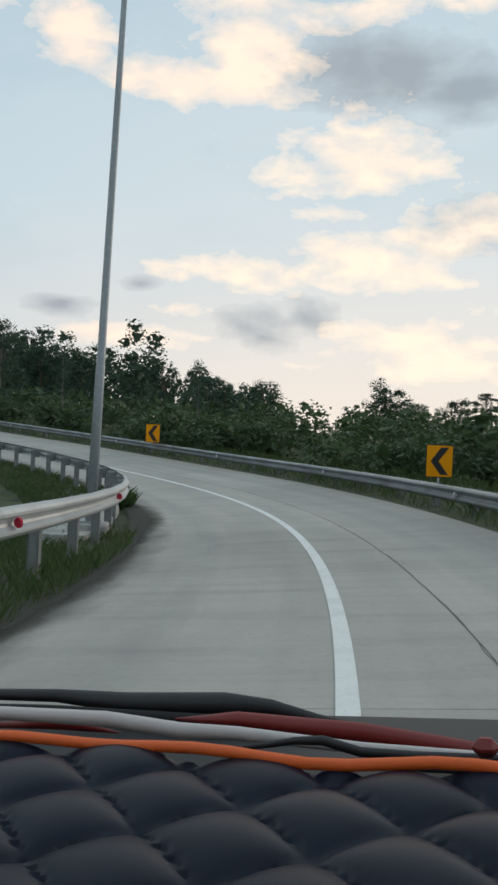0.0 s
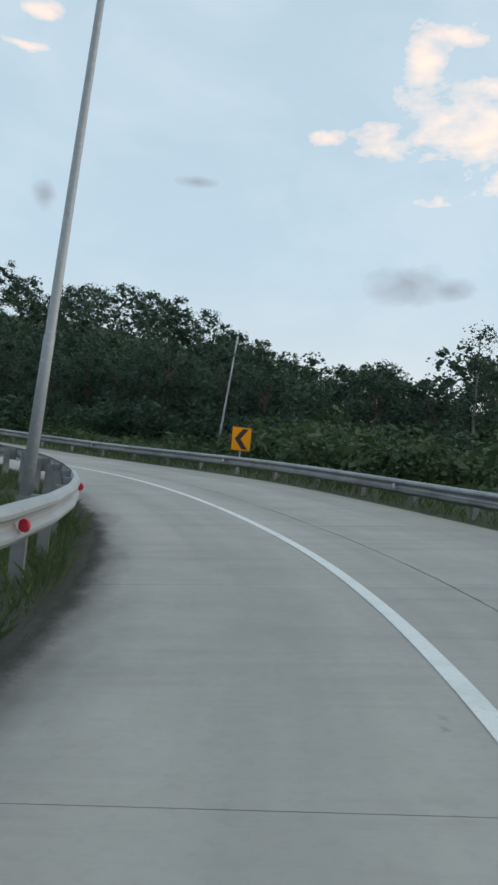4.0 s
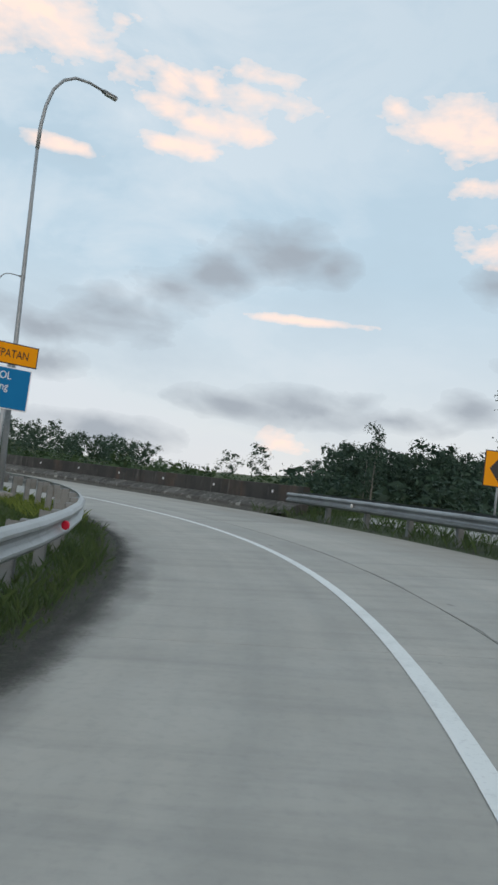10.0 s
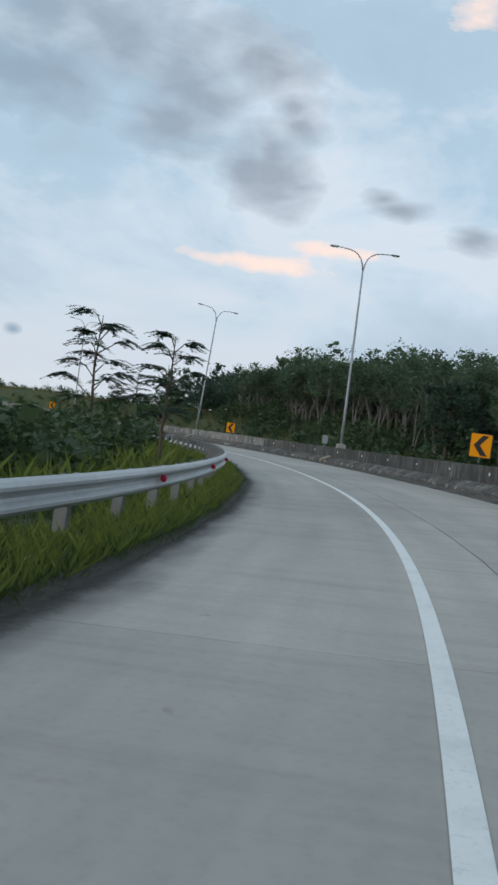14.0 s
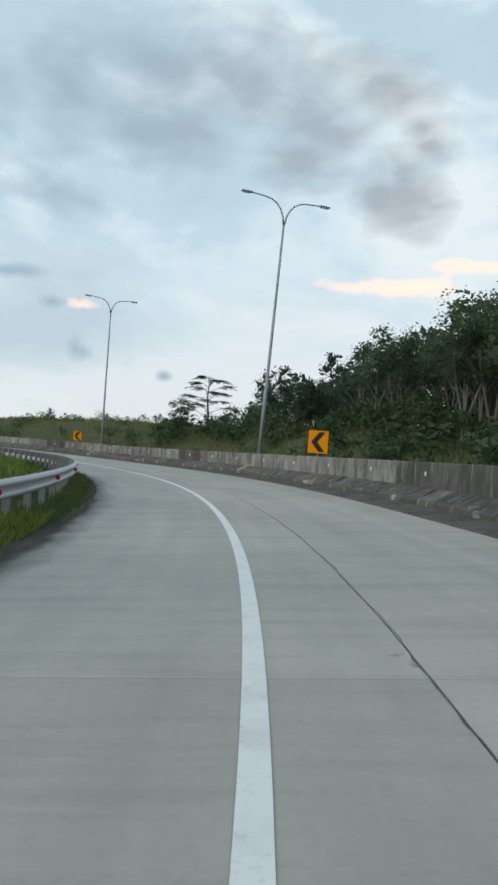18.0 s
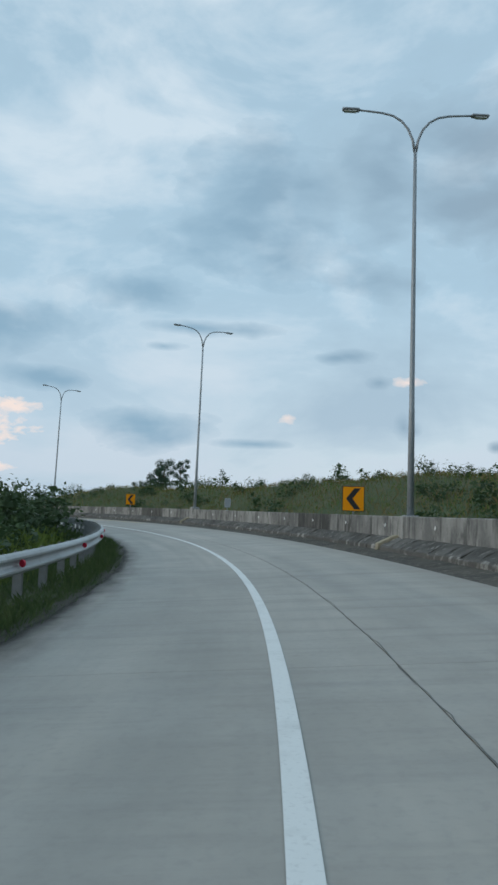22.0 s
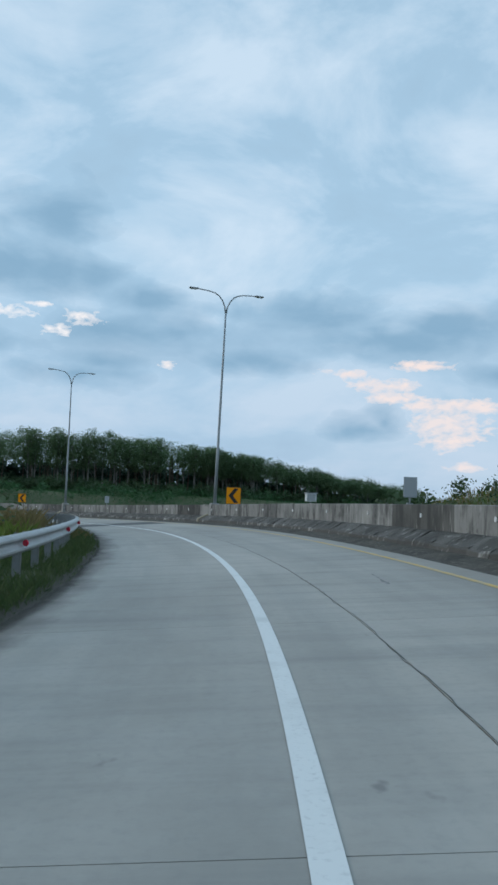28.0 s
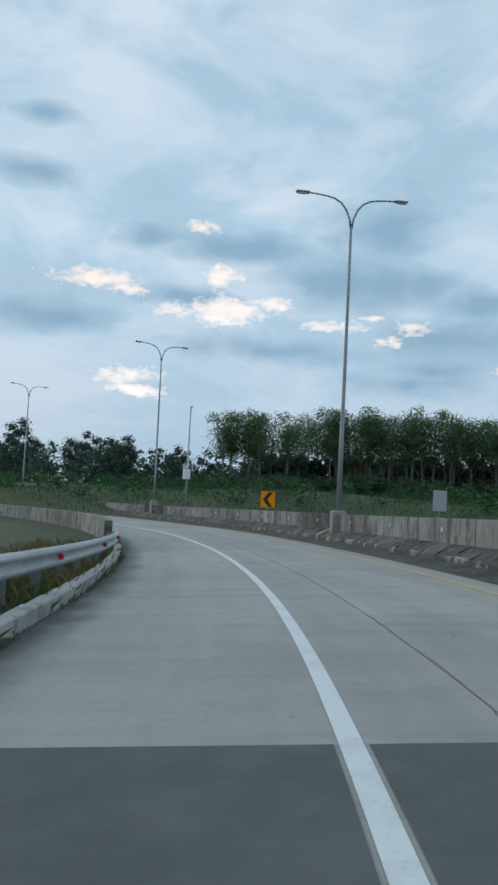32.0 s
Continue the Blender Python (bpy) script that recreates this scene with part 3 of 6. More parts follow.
def tube(points, radii, sides=8, caps=True, bm=None):
    """A round bar through points, with a radius for each."""
    bm = bm or bmesh.new()
    pts = [V(q) for q in points]
    rings = []
    side = None
    for i, q in enumerate(pts):
        way = (pts[min(i + 1, len(pts) - 1)] - pts[max(i - 1, 0)]).normalized()
        if side is None:
            side = way.orthogonal().normalized()
        side = (side - way * side.dot(way)).normalized()
        up = way.cross(side)
        rings.append([bm.verts.new(q + (side * math.cos(k * 2 * math.pi / sides) + up * math.sin(k * 2 * math.pi / sides)) * radii[i]) for k in range(sides)])
    for r0, r1 in zip(rings, rings[1:]):
        for k in range(sides):
            bm.faces.new((r0[k], r0[(k + 1) % sides], r1[(k + 1) % sides], r1[k]))
    if caps:
        bm.faces.new(rings[0][::-1])
        bm.faces.new(rings[-1])
    return bm


def disc(radius, depth, sides=14, m=None, bm=None):
    bm = bm or bmesh.new()
    bmesh.ops.create_cone(bm, cap_ends=True, segments=sides, radius1=radius, radius2=radius * 0.9, depth=depth, matrix=m or Matrix.Identity(4))
    return bm


# ---- road alignment: the white line, in stations of 10 m ----
X0, Y0 = -6.657, -25.834
HEADING = np.array([
    -27.56, -17.95, -7.44, 2.05, 12.38, 28.47, 43.22, 60.3, 77.83, 92.84, 105.92, 119.71,
    134.62, 149.4, 161.09, 167.69, 174.57, 179.82, 183.84, 189.24, 194.79, 200.15, 205.54, 210.63,
    215.21, 220.07, 225.2, 230.29, 235.7, 240.7, 245.7, 250.92, 255.81, 260.84, 266.32, 271.5,
    275.84, 280.17, 285.67, 290.97, 295.95, 301.01, 306.06, 311.09, 316.15, 321.14, 325.82])
LEVEL = np.array([
    -0.68, -0.84, -1.04, -1.31, -1.54, -1.57, -1.38, -0.86, -0.12, 0.44, 1.09, 1.48,
    1.74, 1.88, 1.93, 1.99, 2.05, 2.09, 2.11, 2.14, 2.15, 2.16, 2.14, 2.11,
    2.08, 2.09, 2.14, 2.19, 2.24, 2.27, 2.27, 2.24, 2.18, 2.07, 1.87, 1.65,
    1.42, 1.22, 1.05, 0.86, 0.7, 0.57, 0.48, 0.45, 0.43, 0.42, 0.4])
STATIONS = np.arange(len(HEADING)) * 10.0
ROAD_END = STATIONS[-1]


def glide(values, u):
    """Smooth curve through values at whole u."""
    j = np.clip(np.floor(u).astype(int), 0, len(values) - 2)
    q = u - j
    g = lambda i: values[np.clip(i, 0, len(values) - 1)]
    return (g(j - 1) * (-.5 * q + q * q - .5 * q ** 3) + g(j) * (1 - 2.5 * q * q + 1.5 * q ** 3)
            + g(j + 1) * (.5 * q + 2 * q * q - 1.5 * q ** 3) + g(j + 2) * (-.5 * q * q + .5 * q ** 3))


FINE = np.arange(0, ROAD_END + 0.01, 0.5)
mid_heading = np.radians(glide(HEADING, FINE[:-1] / 10 + 0.025))
LINE_X = X0 + np.concatenate([[0], np.cumsum(-np.sin(mid_heading) * 0.5)])
LINE_Y = Y0 + np.concatenate([[0], np.cumsum(np.cos(mid_heading) * 0.5)])
LINE_H = np.radians(glide(HEADING, FINE / 10))
LINE_Z = glide(LEVEL, FINE / 10)


def bank(s):
    return np.interp(s, [0, 60, 120, 180, 460], [0.078, 0.081, 0.074, 0.067, 0.065])


def right_edge(s):
    return np.interp(s, [0, 40, 70, 110, 165, 200, 460], [3.0, 3.1, 3.8, 4.2, 4.2, 3.6, 3.6])


LEFT_EDGE, JOINT = -2.75, 0.92


def rail_l(s):
    return float(np.interp(s, [0, 30, 55, 78, 105, 128, 346, 366, 460], [-3.15, -3.12, -2.94, -2.94, -3.16, -3.30, -3.35, -2.95, -2.95]))


def rail_r(s):
    return right_edge(s) + 0.35


WALL_FACE = 1.4   # from the edge of the road to the face of the barrier


def on_road(s, o, up=0.0):
    """The place at station s, o metres to the right of the white line, up above the banked road."""
    x, y = np.interp(s, FINE, LINE_X), np.interp(s, FINE, LINE_Y)
    h, z = np.interp(s, FINE, LINE_H), np.interp(s, FINE, LINE_Z)
    return np.stack([x + np.cos(h) * o, y + np.sin(h) * o, z + bank(s) * o + up], -1)


def heading(s):
    return float(np.degrees(np.interp(s, FINE, LINE_H)))


def frame_at(s, o, up=0.0, turn=0.0):
    """Upright pose: its y runs along the road, its x to the right."""
    x, y, z = on_road(s, o, up)
    return pose(x, y, z, 0, 0, heading(s) + turn)


def nearest(x, y):
    """Station and offset for arrays of places."""
    x, y = np.asarray(x, float), np.asarray(y, float)
    best, idx = np.full(x.shape, 1e18), np.zeros(x.shape, int)
    for k in range(0, len(FINE), 4):
        d = (LINE_X[k] - x) ** 2 + (LINE_Y[k] - y) ** 2
        m = d < best
        best[m], idx[m] = d[m], k
    for _ in range(2):
        dx_, dy_ = x - LINE_X[idx], y - LINE_Y[idx]
        along = -np.sin(LINE_H[idx]) * dx_ + np.cos(LINE_H[idx]) * dy_
        idx = np.clip(idx + np.round(along / 0.5).astype(int), 0, len(FINE) - 1)
    dx_, dy_ = x - LINE_X[idx], y - LINE_Y[idx]
    o = np.cos(LINE_H[idx]) * dx_ + np.sin(LINE_H[idx]) * dy_
    far = np.hypot(dx_, dy_)
    o = np.where(np.abs(o) < 0.7 * far, np.sign(o + 1e-9) * far, o)
    return FINE[idx], o


def smooth(a, b, v):
    t = np.clip((v - a) / (b - a), 0, 1)
    return t * t * (3 - 2 * t)


def terrain(x, y):
    """Height of the open ground."""
    s, o = nearest(x, y)
    z = np.interp(s, FINE, LINE_Z)
    e = bank(s)
    edge = right_edge(s)
    wavy = 0.35 * np.sin(0.11 * x + 1.3) * np.cos(0.09 * y) + 0.2 * np.sin(0.31 * x - 0.23 * y)
    # outside of the bend
    rise = np.interp(s, [0, 45, 70, 115, 135, 150, 195, 215, 240, 290, 325, 345, 460], [0.3, 0.3, 0.8, 1.2, -0.6, -0.4, 0.8, 2.6, 3.4, 3.8, 3.0, 0.6, -0.3])
    mounds = sum(h_ * np.exp(-((x - a_) ** 2 + (y - b_) ** 2) / (2 * w_ * w_)) for a_, b_, h_, w_ in ((-200, 130, 40, 58), (-235, -20, 15, 45), (-130, -95, 3, 30)))
    berm = 2.7 * smooth(84, 108, x) * smooth(-215, -180, y)
    right = z + e * (edge + 2) - 0.25 + rise * smooth(edge + 3.5, edge + 15, o) * (1 - smooth(55, 100, o)) + mounds * smooth(12, 40, o) + berm + wavy * smooth(edge + 4, edge + 14, o)
    # inside of the bend
    left = z + e * LEFT_EDGE - 0.10 - 0.6 * smooth(4.5, 12, -o) + 0.9 * smooth(14, 40, -o) + wavy * smooth(5, 14, -o)
    level = np.interp(np.hypot(x + 25, y + 40), [120, 220], [0.0, 1.0])
    right = right * (1 - level * smooth(60, 130, o)) + (0.6 + mounds + 0 * x) * level * smooth(60, 130, o)
    g = np.where(o > 0, right, left)
    corridor = smooth(-5.2, -4.0, o) * (1 - smooth(edge + 2.0, edge + 3.2, o))
    return g - 0.55 * corridor - 0.0 * x


# ---- ground ----
def build_ground():
    step = 2.5
    xs, ys = np.arange(-300, 241, step), np.arange(-330, 281, step)
    gx, gy = np.meshgrid(xs, ys)
    gz = terrain(gx, gy)
    nx, ny = len(xs), len(ys)
    verts = np.stack([gx, gy, gz], -1).reshape(-1, 3)
    idx = np.arange(nx * ny).reshape(ny, nx)
    faces = np.stack([idx[:-1, :-1], idx[:-1, 1:], idx[1:, 1:], idx[1:, :-1]], -1).reshape(-1, 4)
    rim = np.concatenate([idx[0, :], idx[1:, -1], idx[-1, -2::-1], idx[-2:0:-1, 0]])
    cx, cy = -30.0, -25.0
    rings, extra = [rim], [verts]
    count = len(verts)
    for k, grow in enumerate((1.6, 3.5, 14.0)):
        w = verts[rim].copy()
        w[:, 0], w[:, 1] = cx + (w[:, 0] - cx) * grow, cy + (w[:, 1] - cy) * grow
        w[:, 2] = w[:, 2] * (0.5, 0.15, 0.0)[k] - (0.5, 1.5, 2.0)[k]
        extra.append(w)
        rings.append(np.arange(count, count + len(w)))
        count += len(w)
    all_faces = [faces]
    for r0, r1 in zip(rings, rings[1:]):
        all_faces.append(np.stack([r0, r1, np.roll(r1, -1), np.roll(r0, -1)], -1))
    me = mesh_of("ground", np.concatenate(extra), np.concatenate(all_faces), M["soil"], True)
    tagged(link_mesh("ground", me, None), "grassy earth with hills and banks round the ramp", "ground", kind="structure")


def strip(name, s0, s1, offsets, mat, lift, step=1.0, wobble=0.0, seed=0):
    """A band along the road through several offsets; lift: height for each over the banked road."""
    ss = np.arange(s0, s1 + 0.01, step)
    rng = np.random.default_rng(seed)
    cols = []
    for k, (o, up) in enumerate(zip(offsets, lift)):
        oo = o(ss) if callable(o) else np.full(len(ss), float(o))
        w = rng.normal(0, wobble, len(ss)) if wobble and 0 < k < len(offsets) - 1 else 0
        cols.append(on_road(ss, oo + 0 * ss, up + w))
    n = len(ss)
    verts = np.concatenate(cols)
    faces = [(a * n + i, (a + 1) * n + i, (a + 1) * n + i + 1, a * n + i + 1) for a in range(len(cols) - 1) for i in range(n - 1)]
    return mesh_of(name, verts, faces, mat, False)


build_ground()
ROAD_FROM, ROAD_TO = 6.0, 440.0
WALL_FROM = 134.8
road = tagged(new("road"), "light grey concrete ramp with a solid white line", "road", kind="structure")
bed = link_mesh("road_bed", strip("road_bed", ROAD_FROM, ROAD_TO, [LEFT_EDGE - 0.02, 0.0, lambda s: right_edge(s) + 0.02], M["joint"], [-0.03, -0.03, -0.03], 2.5), None, road)
verge_l = tagged(link_mesh("verge", strip("verge", ROAD_FROM, ROAD_TO, [LEFT_EDGE - 0.02, LEFT_EDGE - 0.25, LEFT_EDGE - 0.9, LEFT_EDGE - 2.2, LEFT_EDGE - 4.0], M["verge"], [-0.02, -0.02, 0.03, -0.05, -0.5], 1.0, 0.02, 1), None), "dark muddy earth verge with grass", "verge", kind="structure")
verge_r = tagged(link_mesh("verge", strip("verge", ROAD_FROM, WALL_FROM, [lambda s: right_edge(s) + 0.02, lambda s: right_edge(s) + 0.3, lambda s: right_edge(s) + 1.2, lambda s: right_edge(s) + 3.4, lambda s: right_edge(s) + 6.0], M["verge"], [-0.02, -0.02, 0.05, 0.0, -0.6], 1.0, 0.02, 2), None), "narrow grassy earth verge along the outer edge", "verge", kind="structure")
lining = tagged(link_mesh("drain_lining", strip("drain_lining", 110, WALL_FROM - 1, [lambda s: right_edge(s) + 1.7, lambda s: right_edge(s) + 2.2, lambda s: right_edge(s) + 3.2], M["pedestal"], [0.05, 0.09, 0.13], 1.0), None), "pale concrete drain lining behind the outer guardrail", "drain", kind="structure")
gutter = tagged(link_mesh("gutter", strip("gutter", WALL_FROM, ROAD_TO, [lambda s: right_edge(s) + 0.02, lambda s: right_edge(s) + 0.25, lambda s: right_edge(s) + 0.5, lambda s: right_edge(s) + 0.95], M["gutter"], [-0.012, 0.0, 0.02, 0.04], 0.5, 0.018, 3), None), "dirt-filled gutter along the barrier", "gutter", kind="structure")


# ---- trees ----
def leaf_quads(rng, centres, spread, size, droop=0.2, long=1.7):
    """Diamond leaves or sprigs round the centres."""
    n = len(centres)
    c = centres + rng.normal(0, 1, (n, 3)) * spread
    way = rng.normal(0, 1, (n, 3))
    way[:, 2] = way[:, 2] * 0.6 - droop
    way /= np.linalg.norm(way, axis=1)[:, None]
    side = np.cross(way, rng.normal(0, 1, (n, 3)))
    side /= np.linalg.norm(side, axis=1)[:, None] + 1e-9
    k = (size * rng.uniform(0.6, 1.3, n))[:, None]
    tip, root = c + way * k * long * 0.5, c - way * k * long * 0.5
    return np.stack([root, c + side * k * 0.42 + way * k * 0.1, tip, c - side * k * 0.42 + way * k * 0.1], 1)


def blob_points(rng, n, centre, radii, shell=0.55):
    d = rng.normal(0, 1, (n, 3))
    d /= np.linalg.norm(d, axis=1)[:, None]
    r = rng.uniform(shell, 1.0, n)[:, None] ** 0.7
    return np.asarray(centre) + d * r * np.asarray(radii)


def clump(rng, centre, R, flat, inner, outer, droop=0.2):
    """A bunch of foliage: large leaves deep inside, many small ones outside."""
    return [leaf_quads(rng, blob_points(rng, inner, centre, (R * 0.78, R * 0.78, R * 0.78 * flat), 0.1), 0.08, 0.36, droop, 1.4),
            leaf_quads(rng, blob_points(rng, outer, centre, (R, R, R * flat), 0.62), 0.13, 0.125, droop)]


def frond(rng, root, way, length, pairs=9):
    """A drooping feather of narrow leaflets."""
    side = np.cross(way, (0, 0, 1.0))
    side /= np.linalg.norm(side) + 1e-9
    quads = []
    for k in range(pairs):
        t = (k + 1.0) / pairs
        q = root + way * length * t + np.array([0, 0, -0.42 * length * t * t])
        for sg in (-1, 1):
            d = side * sg * 0.75 + way * 0.5 + np.array([0, 0, -0.35]) + rng.normal(0, 0.12, 3)
            ln = 0.42 * (1.15 - 0.6 * t) * rng.uniform(0.8, 1.2)
            w = np.cross(d, (0, 0, 1.0)) * 0.10
            quads.append([q, q + d * ln * 0.5 + w, q + d * ln, q + d * ln * 0.5 - w])
    return np.array(quads)


def tree_parts(kind, seed):
    """Branch bars and leaf quads of one tree, about 10 m tall."""
    rng = np.random.default_rng(seed)
    bars, leaves = [], []
    if kind == "broad":
        lean = rng.normal(0, 0.3, 2)
        bars.append(([(0, 0, -0.6), (lean[0] * 0.3, lean[1] * 0.3, 2.2), (lean[0], lean[1], 5.2)], [0.24, 0.19, 0.12]))
        for k in range(int(rng.integers(11, 14))):
            a = 2.4 * k + rng.uniform(-0.5, 0.5)
            z = 2.4 + 6.4 * (k + rng.uniform(0, 1)) / 13
            r = rng.uniform(0.9, 2.5) * (1.0 if 3.6 < z < 7.4 else 0.7)
            c = np.array([lean[0] + r * math.cos(a), lean[1] + r * math.sin(a), z])
            bars.append(([(lean[0] * 0.8, lean[1] * 0.8, min(z - 1.2, 5.0)), tuple(0.5 * (c + np.array([lean[0], lean[1], z - 0.8]))), tuple(c)], [0.09, 0.06, 0.02]))
            R = rng.uniform(0.95, 1.6)
            leaves += clump(rng, c, R, 0.72, 64, int(190 * R))
    elif kind == "rubber":
        for b in range(2):
            lean = rng.normal(0, 0.9, 2)
            fork = (lean[0] * 0.2, lean[1] * 0.2, rng.uniform(1.4, 3.0))
            bars.append(([(0, 0, -0.6), fork, (lean[0] * 0.7, lean[1] * 0.7, 5.0), (lean[0], lean[1], 7.6)], [0.10, 0.085, 0.06, 0.03]))
            for k in range(8):
                a, r, z = rng.uniform(0, 2 * math.pi), rng.uniform(0.3, 1.7), 5.0 + 4.7 * (k + rng.uniform(0, 1)) / 8
                c = np.array([lean[0] + r * math.cos(a), lean[1] + r * math.sin(a), z])
                bars.append(([(lean[0] * 0.8, lean[1] * 0.8, z - 2.2), tuple(c)], [0.04, 0.012]))
                R = rng.uniform(0.65, 1.1)
                leaves += clump(rng, c, R, 0.85, 16, int(100 * R), 0.4)
    elif kind == "plantation":
        lean = rng.normal(0, 0.35, 2)
        bars.append(([(0, 0, -0.6), (lean[0] * 0.3, lean[1] * 0.3, 3.0), (lean[0], lean[1], 8.0)], [0.11, 0.09, 0.04]))
        for k in range(13):
            a, r, z = 2.4 * k + rng.uniform(-0.5, 0.5), rng.uniform(0.2, 1.5), 4.6 + 4.9 * (k + rng.uniform(0, 1)) / 13
            c = np.array([lean[0] + r * math.cos(a), lean[1] + r * math.sin(a), z])
            bars.append(([(lean[0] * 0.8, lean[1] * 0.8, z - 1.6), tuple(c)], [0.035, 0.012]))
            R = rng.uniform(0.7, 1.1)
            leaves.append(leaf_quads(rng, blob_points(rng, int(190 * R), c, (R, R, R * 0.85), 0.2), 0.12, 0.13, 0.3))
    elif kind == "feathery":
        bars.append(([(0, 0, -0.5), (0.15, 0.1, 2.5), (0.25, -0.1, 6.0), (0.2, 0.0, 9.4)], [0.15, 0.11, 0.07, 0.02]))
        for k in range(14):
            a, z = 2.4 * k + rng.uniform(-0.4, 0.4), 3.4 + 5.8 * k / 13
            r = rng.uniform(1.3, 2.3) * (1.15 - 0.09 * (z - 3.0))
            tip = np.array([r * math.cos(a), r * math.sin(a), z + rng.uniform(0.2, 0.5) * r])
            bars.append(([(0.2, 0, z - 0.6), (0.5 * tip[0], 0.5 * tip[1], z + 0.15), tuple(tip)], [0.045, 0.03, 0.01]))
            for q in range(11):
                b = a + rng.uniform(-1.5, 1.5)
                t = rng.uniform(0.55, 1.0)
                leaves.append(frond(rng, np.array([0.2 * (1 - t), 0, z - 0.2]) * (1 - t) + tip * t, np.array([math.cos(b), math.sin(b), rng.uniform(0.0, 0.35)]), rng.uniform(0.9, 1.5)))
    elif kind == "slim":
        bars.append(([(0, 0, -0.5), (0.1, 0, 4), (0.0, 0.1, 9.4)], [0.13, 0.09, 0.03]))
        for k in range(11):
            a, z = 2.4 * k + rng.uniform(-0.5, 0.5), 3.2 + 0.6 * k
            r = rng.uniform(0.4, 1.3) * (1.1 - 0.05 * k)
            c = np.array([r * math.cos(a), r * math.sin(a), z + 0.3])
            bars.append(([(0.05, 0.03, z - 0.3), tuple(c)], [0.035, 0.012]))
            leaves += clump(rng, c, rng.uniform(0.6, 0.95), 0.75, 8, 110, 0.3)
    else:  # shrub, about 2 m
        for k in range(7):
            a, r = rng.uniform(0, 2 * math.pi), rng.uniform(0.2, 1.1)
            c = np.array([r * math.cos(a), r * math.sin(a), rng.uniform(0.45, 1.45)])
            leaves.append(leaf_quads(rng, blob_points(rng, 14, c, (0.5, 0.5, 0.45), 0.1), 0.05, 0.22, 0.1, 1.4))
            leaves.append(leaf_quads(rng, blob_points(rng, 110, c, (0.7, 0.7, 0.6), 0.45), 0.09, 0.075, 0.1, 1.7))
            bars.append(([(0, 0, -0.2), tuple(c)], [0.03, 0.01]))
    return bars, np.concatenate(leaves)


PROTO = {}


def proto(kind, k):
    if (kind, k) not in PROTO:
        bars, leaves = tree_parts(kind, 100 + 7 * k + {"broad": 0, "rubber": 1000, "feathery": 2000, "slim": 3000, "shrub": 4000, "plantation": 5000}[kind])
        bm = bmesh.new()
        for pts, radii in bars:
            tube(pts, radii, 6, False, bm)
        trunk = bpy.data.meshes.new("trunk")
        bm.to_mesh(trunk)
        bm.free()
        for q in trunk.polygons:
            q.use_smooth = True
        trunk.materials.append(M["pale_bark" if kind in ("rubber", "slim", "plantation") else "bark"])
        crown = quads_mesh("crown", leaves, M[{"rubber": "leaf_rubber", "plantation": "leaf_plantation", "shrub": "leaf_shrub"}.get(kind, "leaf")])
        PROTO[kind, k] = (trunk, crown, leaves)
    return PROTO[kind, k]


WORDS = {"broad": ("dense dark green broadleaf tree on the hillside", "tree", "hillside trees"),
         "rubber": ("slender pale-trunked rubber tree with a thin high crown", "tree", "rubber trees"),
         "plantation": ("slender plantation tree with a pale straight trunk and green crown", "tree", "plantation trees"),
         "feathery": ("spreading tree with feathery green leaves in tiers", "tree", "feathery trees"),
         "slim": ("tall slim tree with sparse upright foliage", "tree", "slim trees")}


def plant(kind, k, x, y, height, turn, spread=1.0):
    trunk, crown, _ = proto(kind, k)
    z = float(terrain(np.array([x]), np.array([y]))[0])
    ob = new("tree")
    f = height / 10.0
    wide = f * (1.3 if kind in ("rubber", "plantation") else 1.15 if kind == "feathery" else 1.0) * spread
    ob.matrix_world = pose(x, y, z, 0, 0, turn) @ Matrix.Diagonal((wide, wide, f, 1))
    label, cat, group = WORDS[kind]
    tagged(ob, label, cat, group)
    link_mesh("trunk", trunk, None, ob)
    link_mesh("crown", crown, None, ob)
    return ob


def scatter(rng, n, s0, s1, o0, o1, power=1.0):
    s = rng.uniform(s0, s1, n)
    o = o0 + (o1 - o0) * rng.uniform(0, 1, n) ** power
    q = on_road(s, o)
    return q[:, 0], q[:, 1]


def grove(seed, n, area, kinds, h0, h1):
    rng = np.random.default_rng(seed)
    xs, ys = scatter(rng, n, *area)
    for x, y in zip(xs, ys):
        kind = kinds[int(rng.integers(len(kinds)))]
        plant(kind, int(rng.integers(4)), float(x), float(y), float(rng.uniform(h0, h1)), float(rng.uniform(0, 360)))


def plot(seed, n, corners, kinds, h0, h1):
    """Trees in a four-sided plot of the plan."""
    rng = np.random.default_rng(seed)
    a, b, c, d = (np.array(q, float) for q in corners)
    for _ in range(n):
        u_, v_ = rng.uniform(0, 1, 2)
        q = (a * (1 - u_) + b * u_) * (1 - v_) + (d * (1 - u_) + c * u_) * v_
        plant(kinds[int(rng.integers(len(kinds)))], int(rng.integers(4)), float(q[0]), float(q[1]), float(rng.uniform(h0, h1)), float(rng.uniform(0, 360)))


def grove_under(seed, n, area, kinds, tops, deeper=0.17):
    """Trees whose tops follow a line of heights along the road, rising with the distance from it."""
    rng = np.random.default_rng(seed)
    stations, heights = zip(*tops)
    for s_, o_ in zip(rng.uniform(area[0], area[1], n), rng.uniform(area[2], area[3], n)):
        x, y, _ = (float(q) for q in on_road(s_, o_))
        top_z = float(np.interp(s_, stations, heights)) + deeper * (o_ - 19.0)
        ground_z = float(terrain(np.array([x]), np.array([y]))[0])
        plant(kinds[int(rng.integers(len(kinds)))], int(rng.integers(4)), x, y, max(2.5, (top_z - ground_z) * float(rng.uniform(0.82, 1.04))), float(rng.uniform(0, 360)))


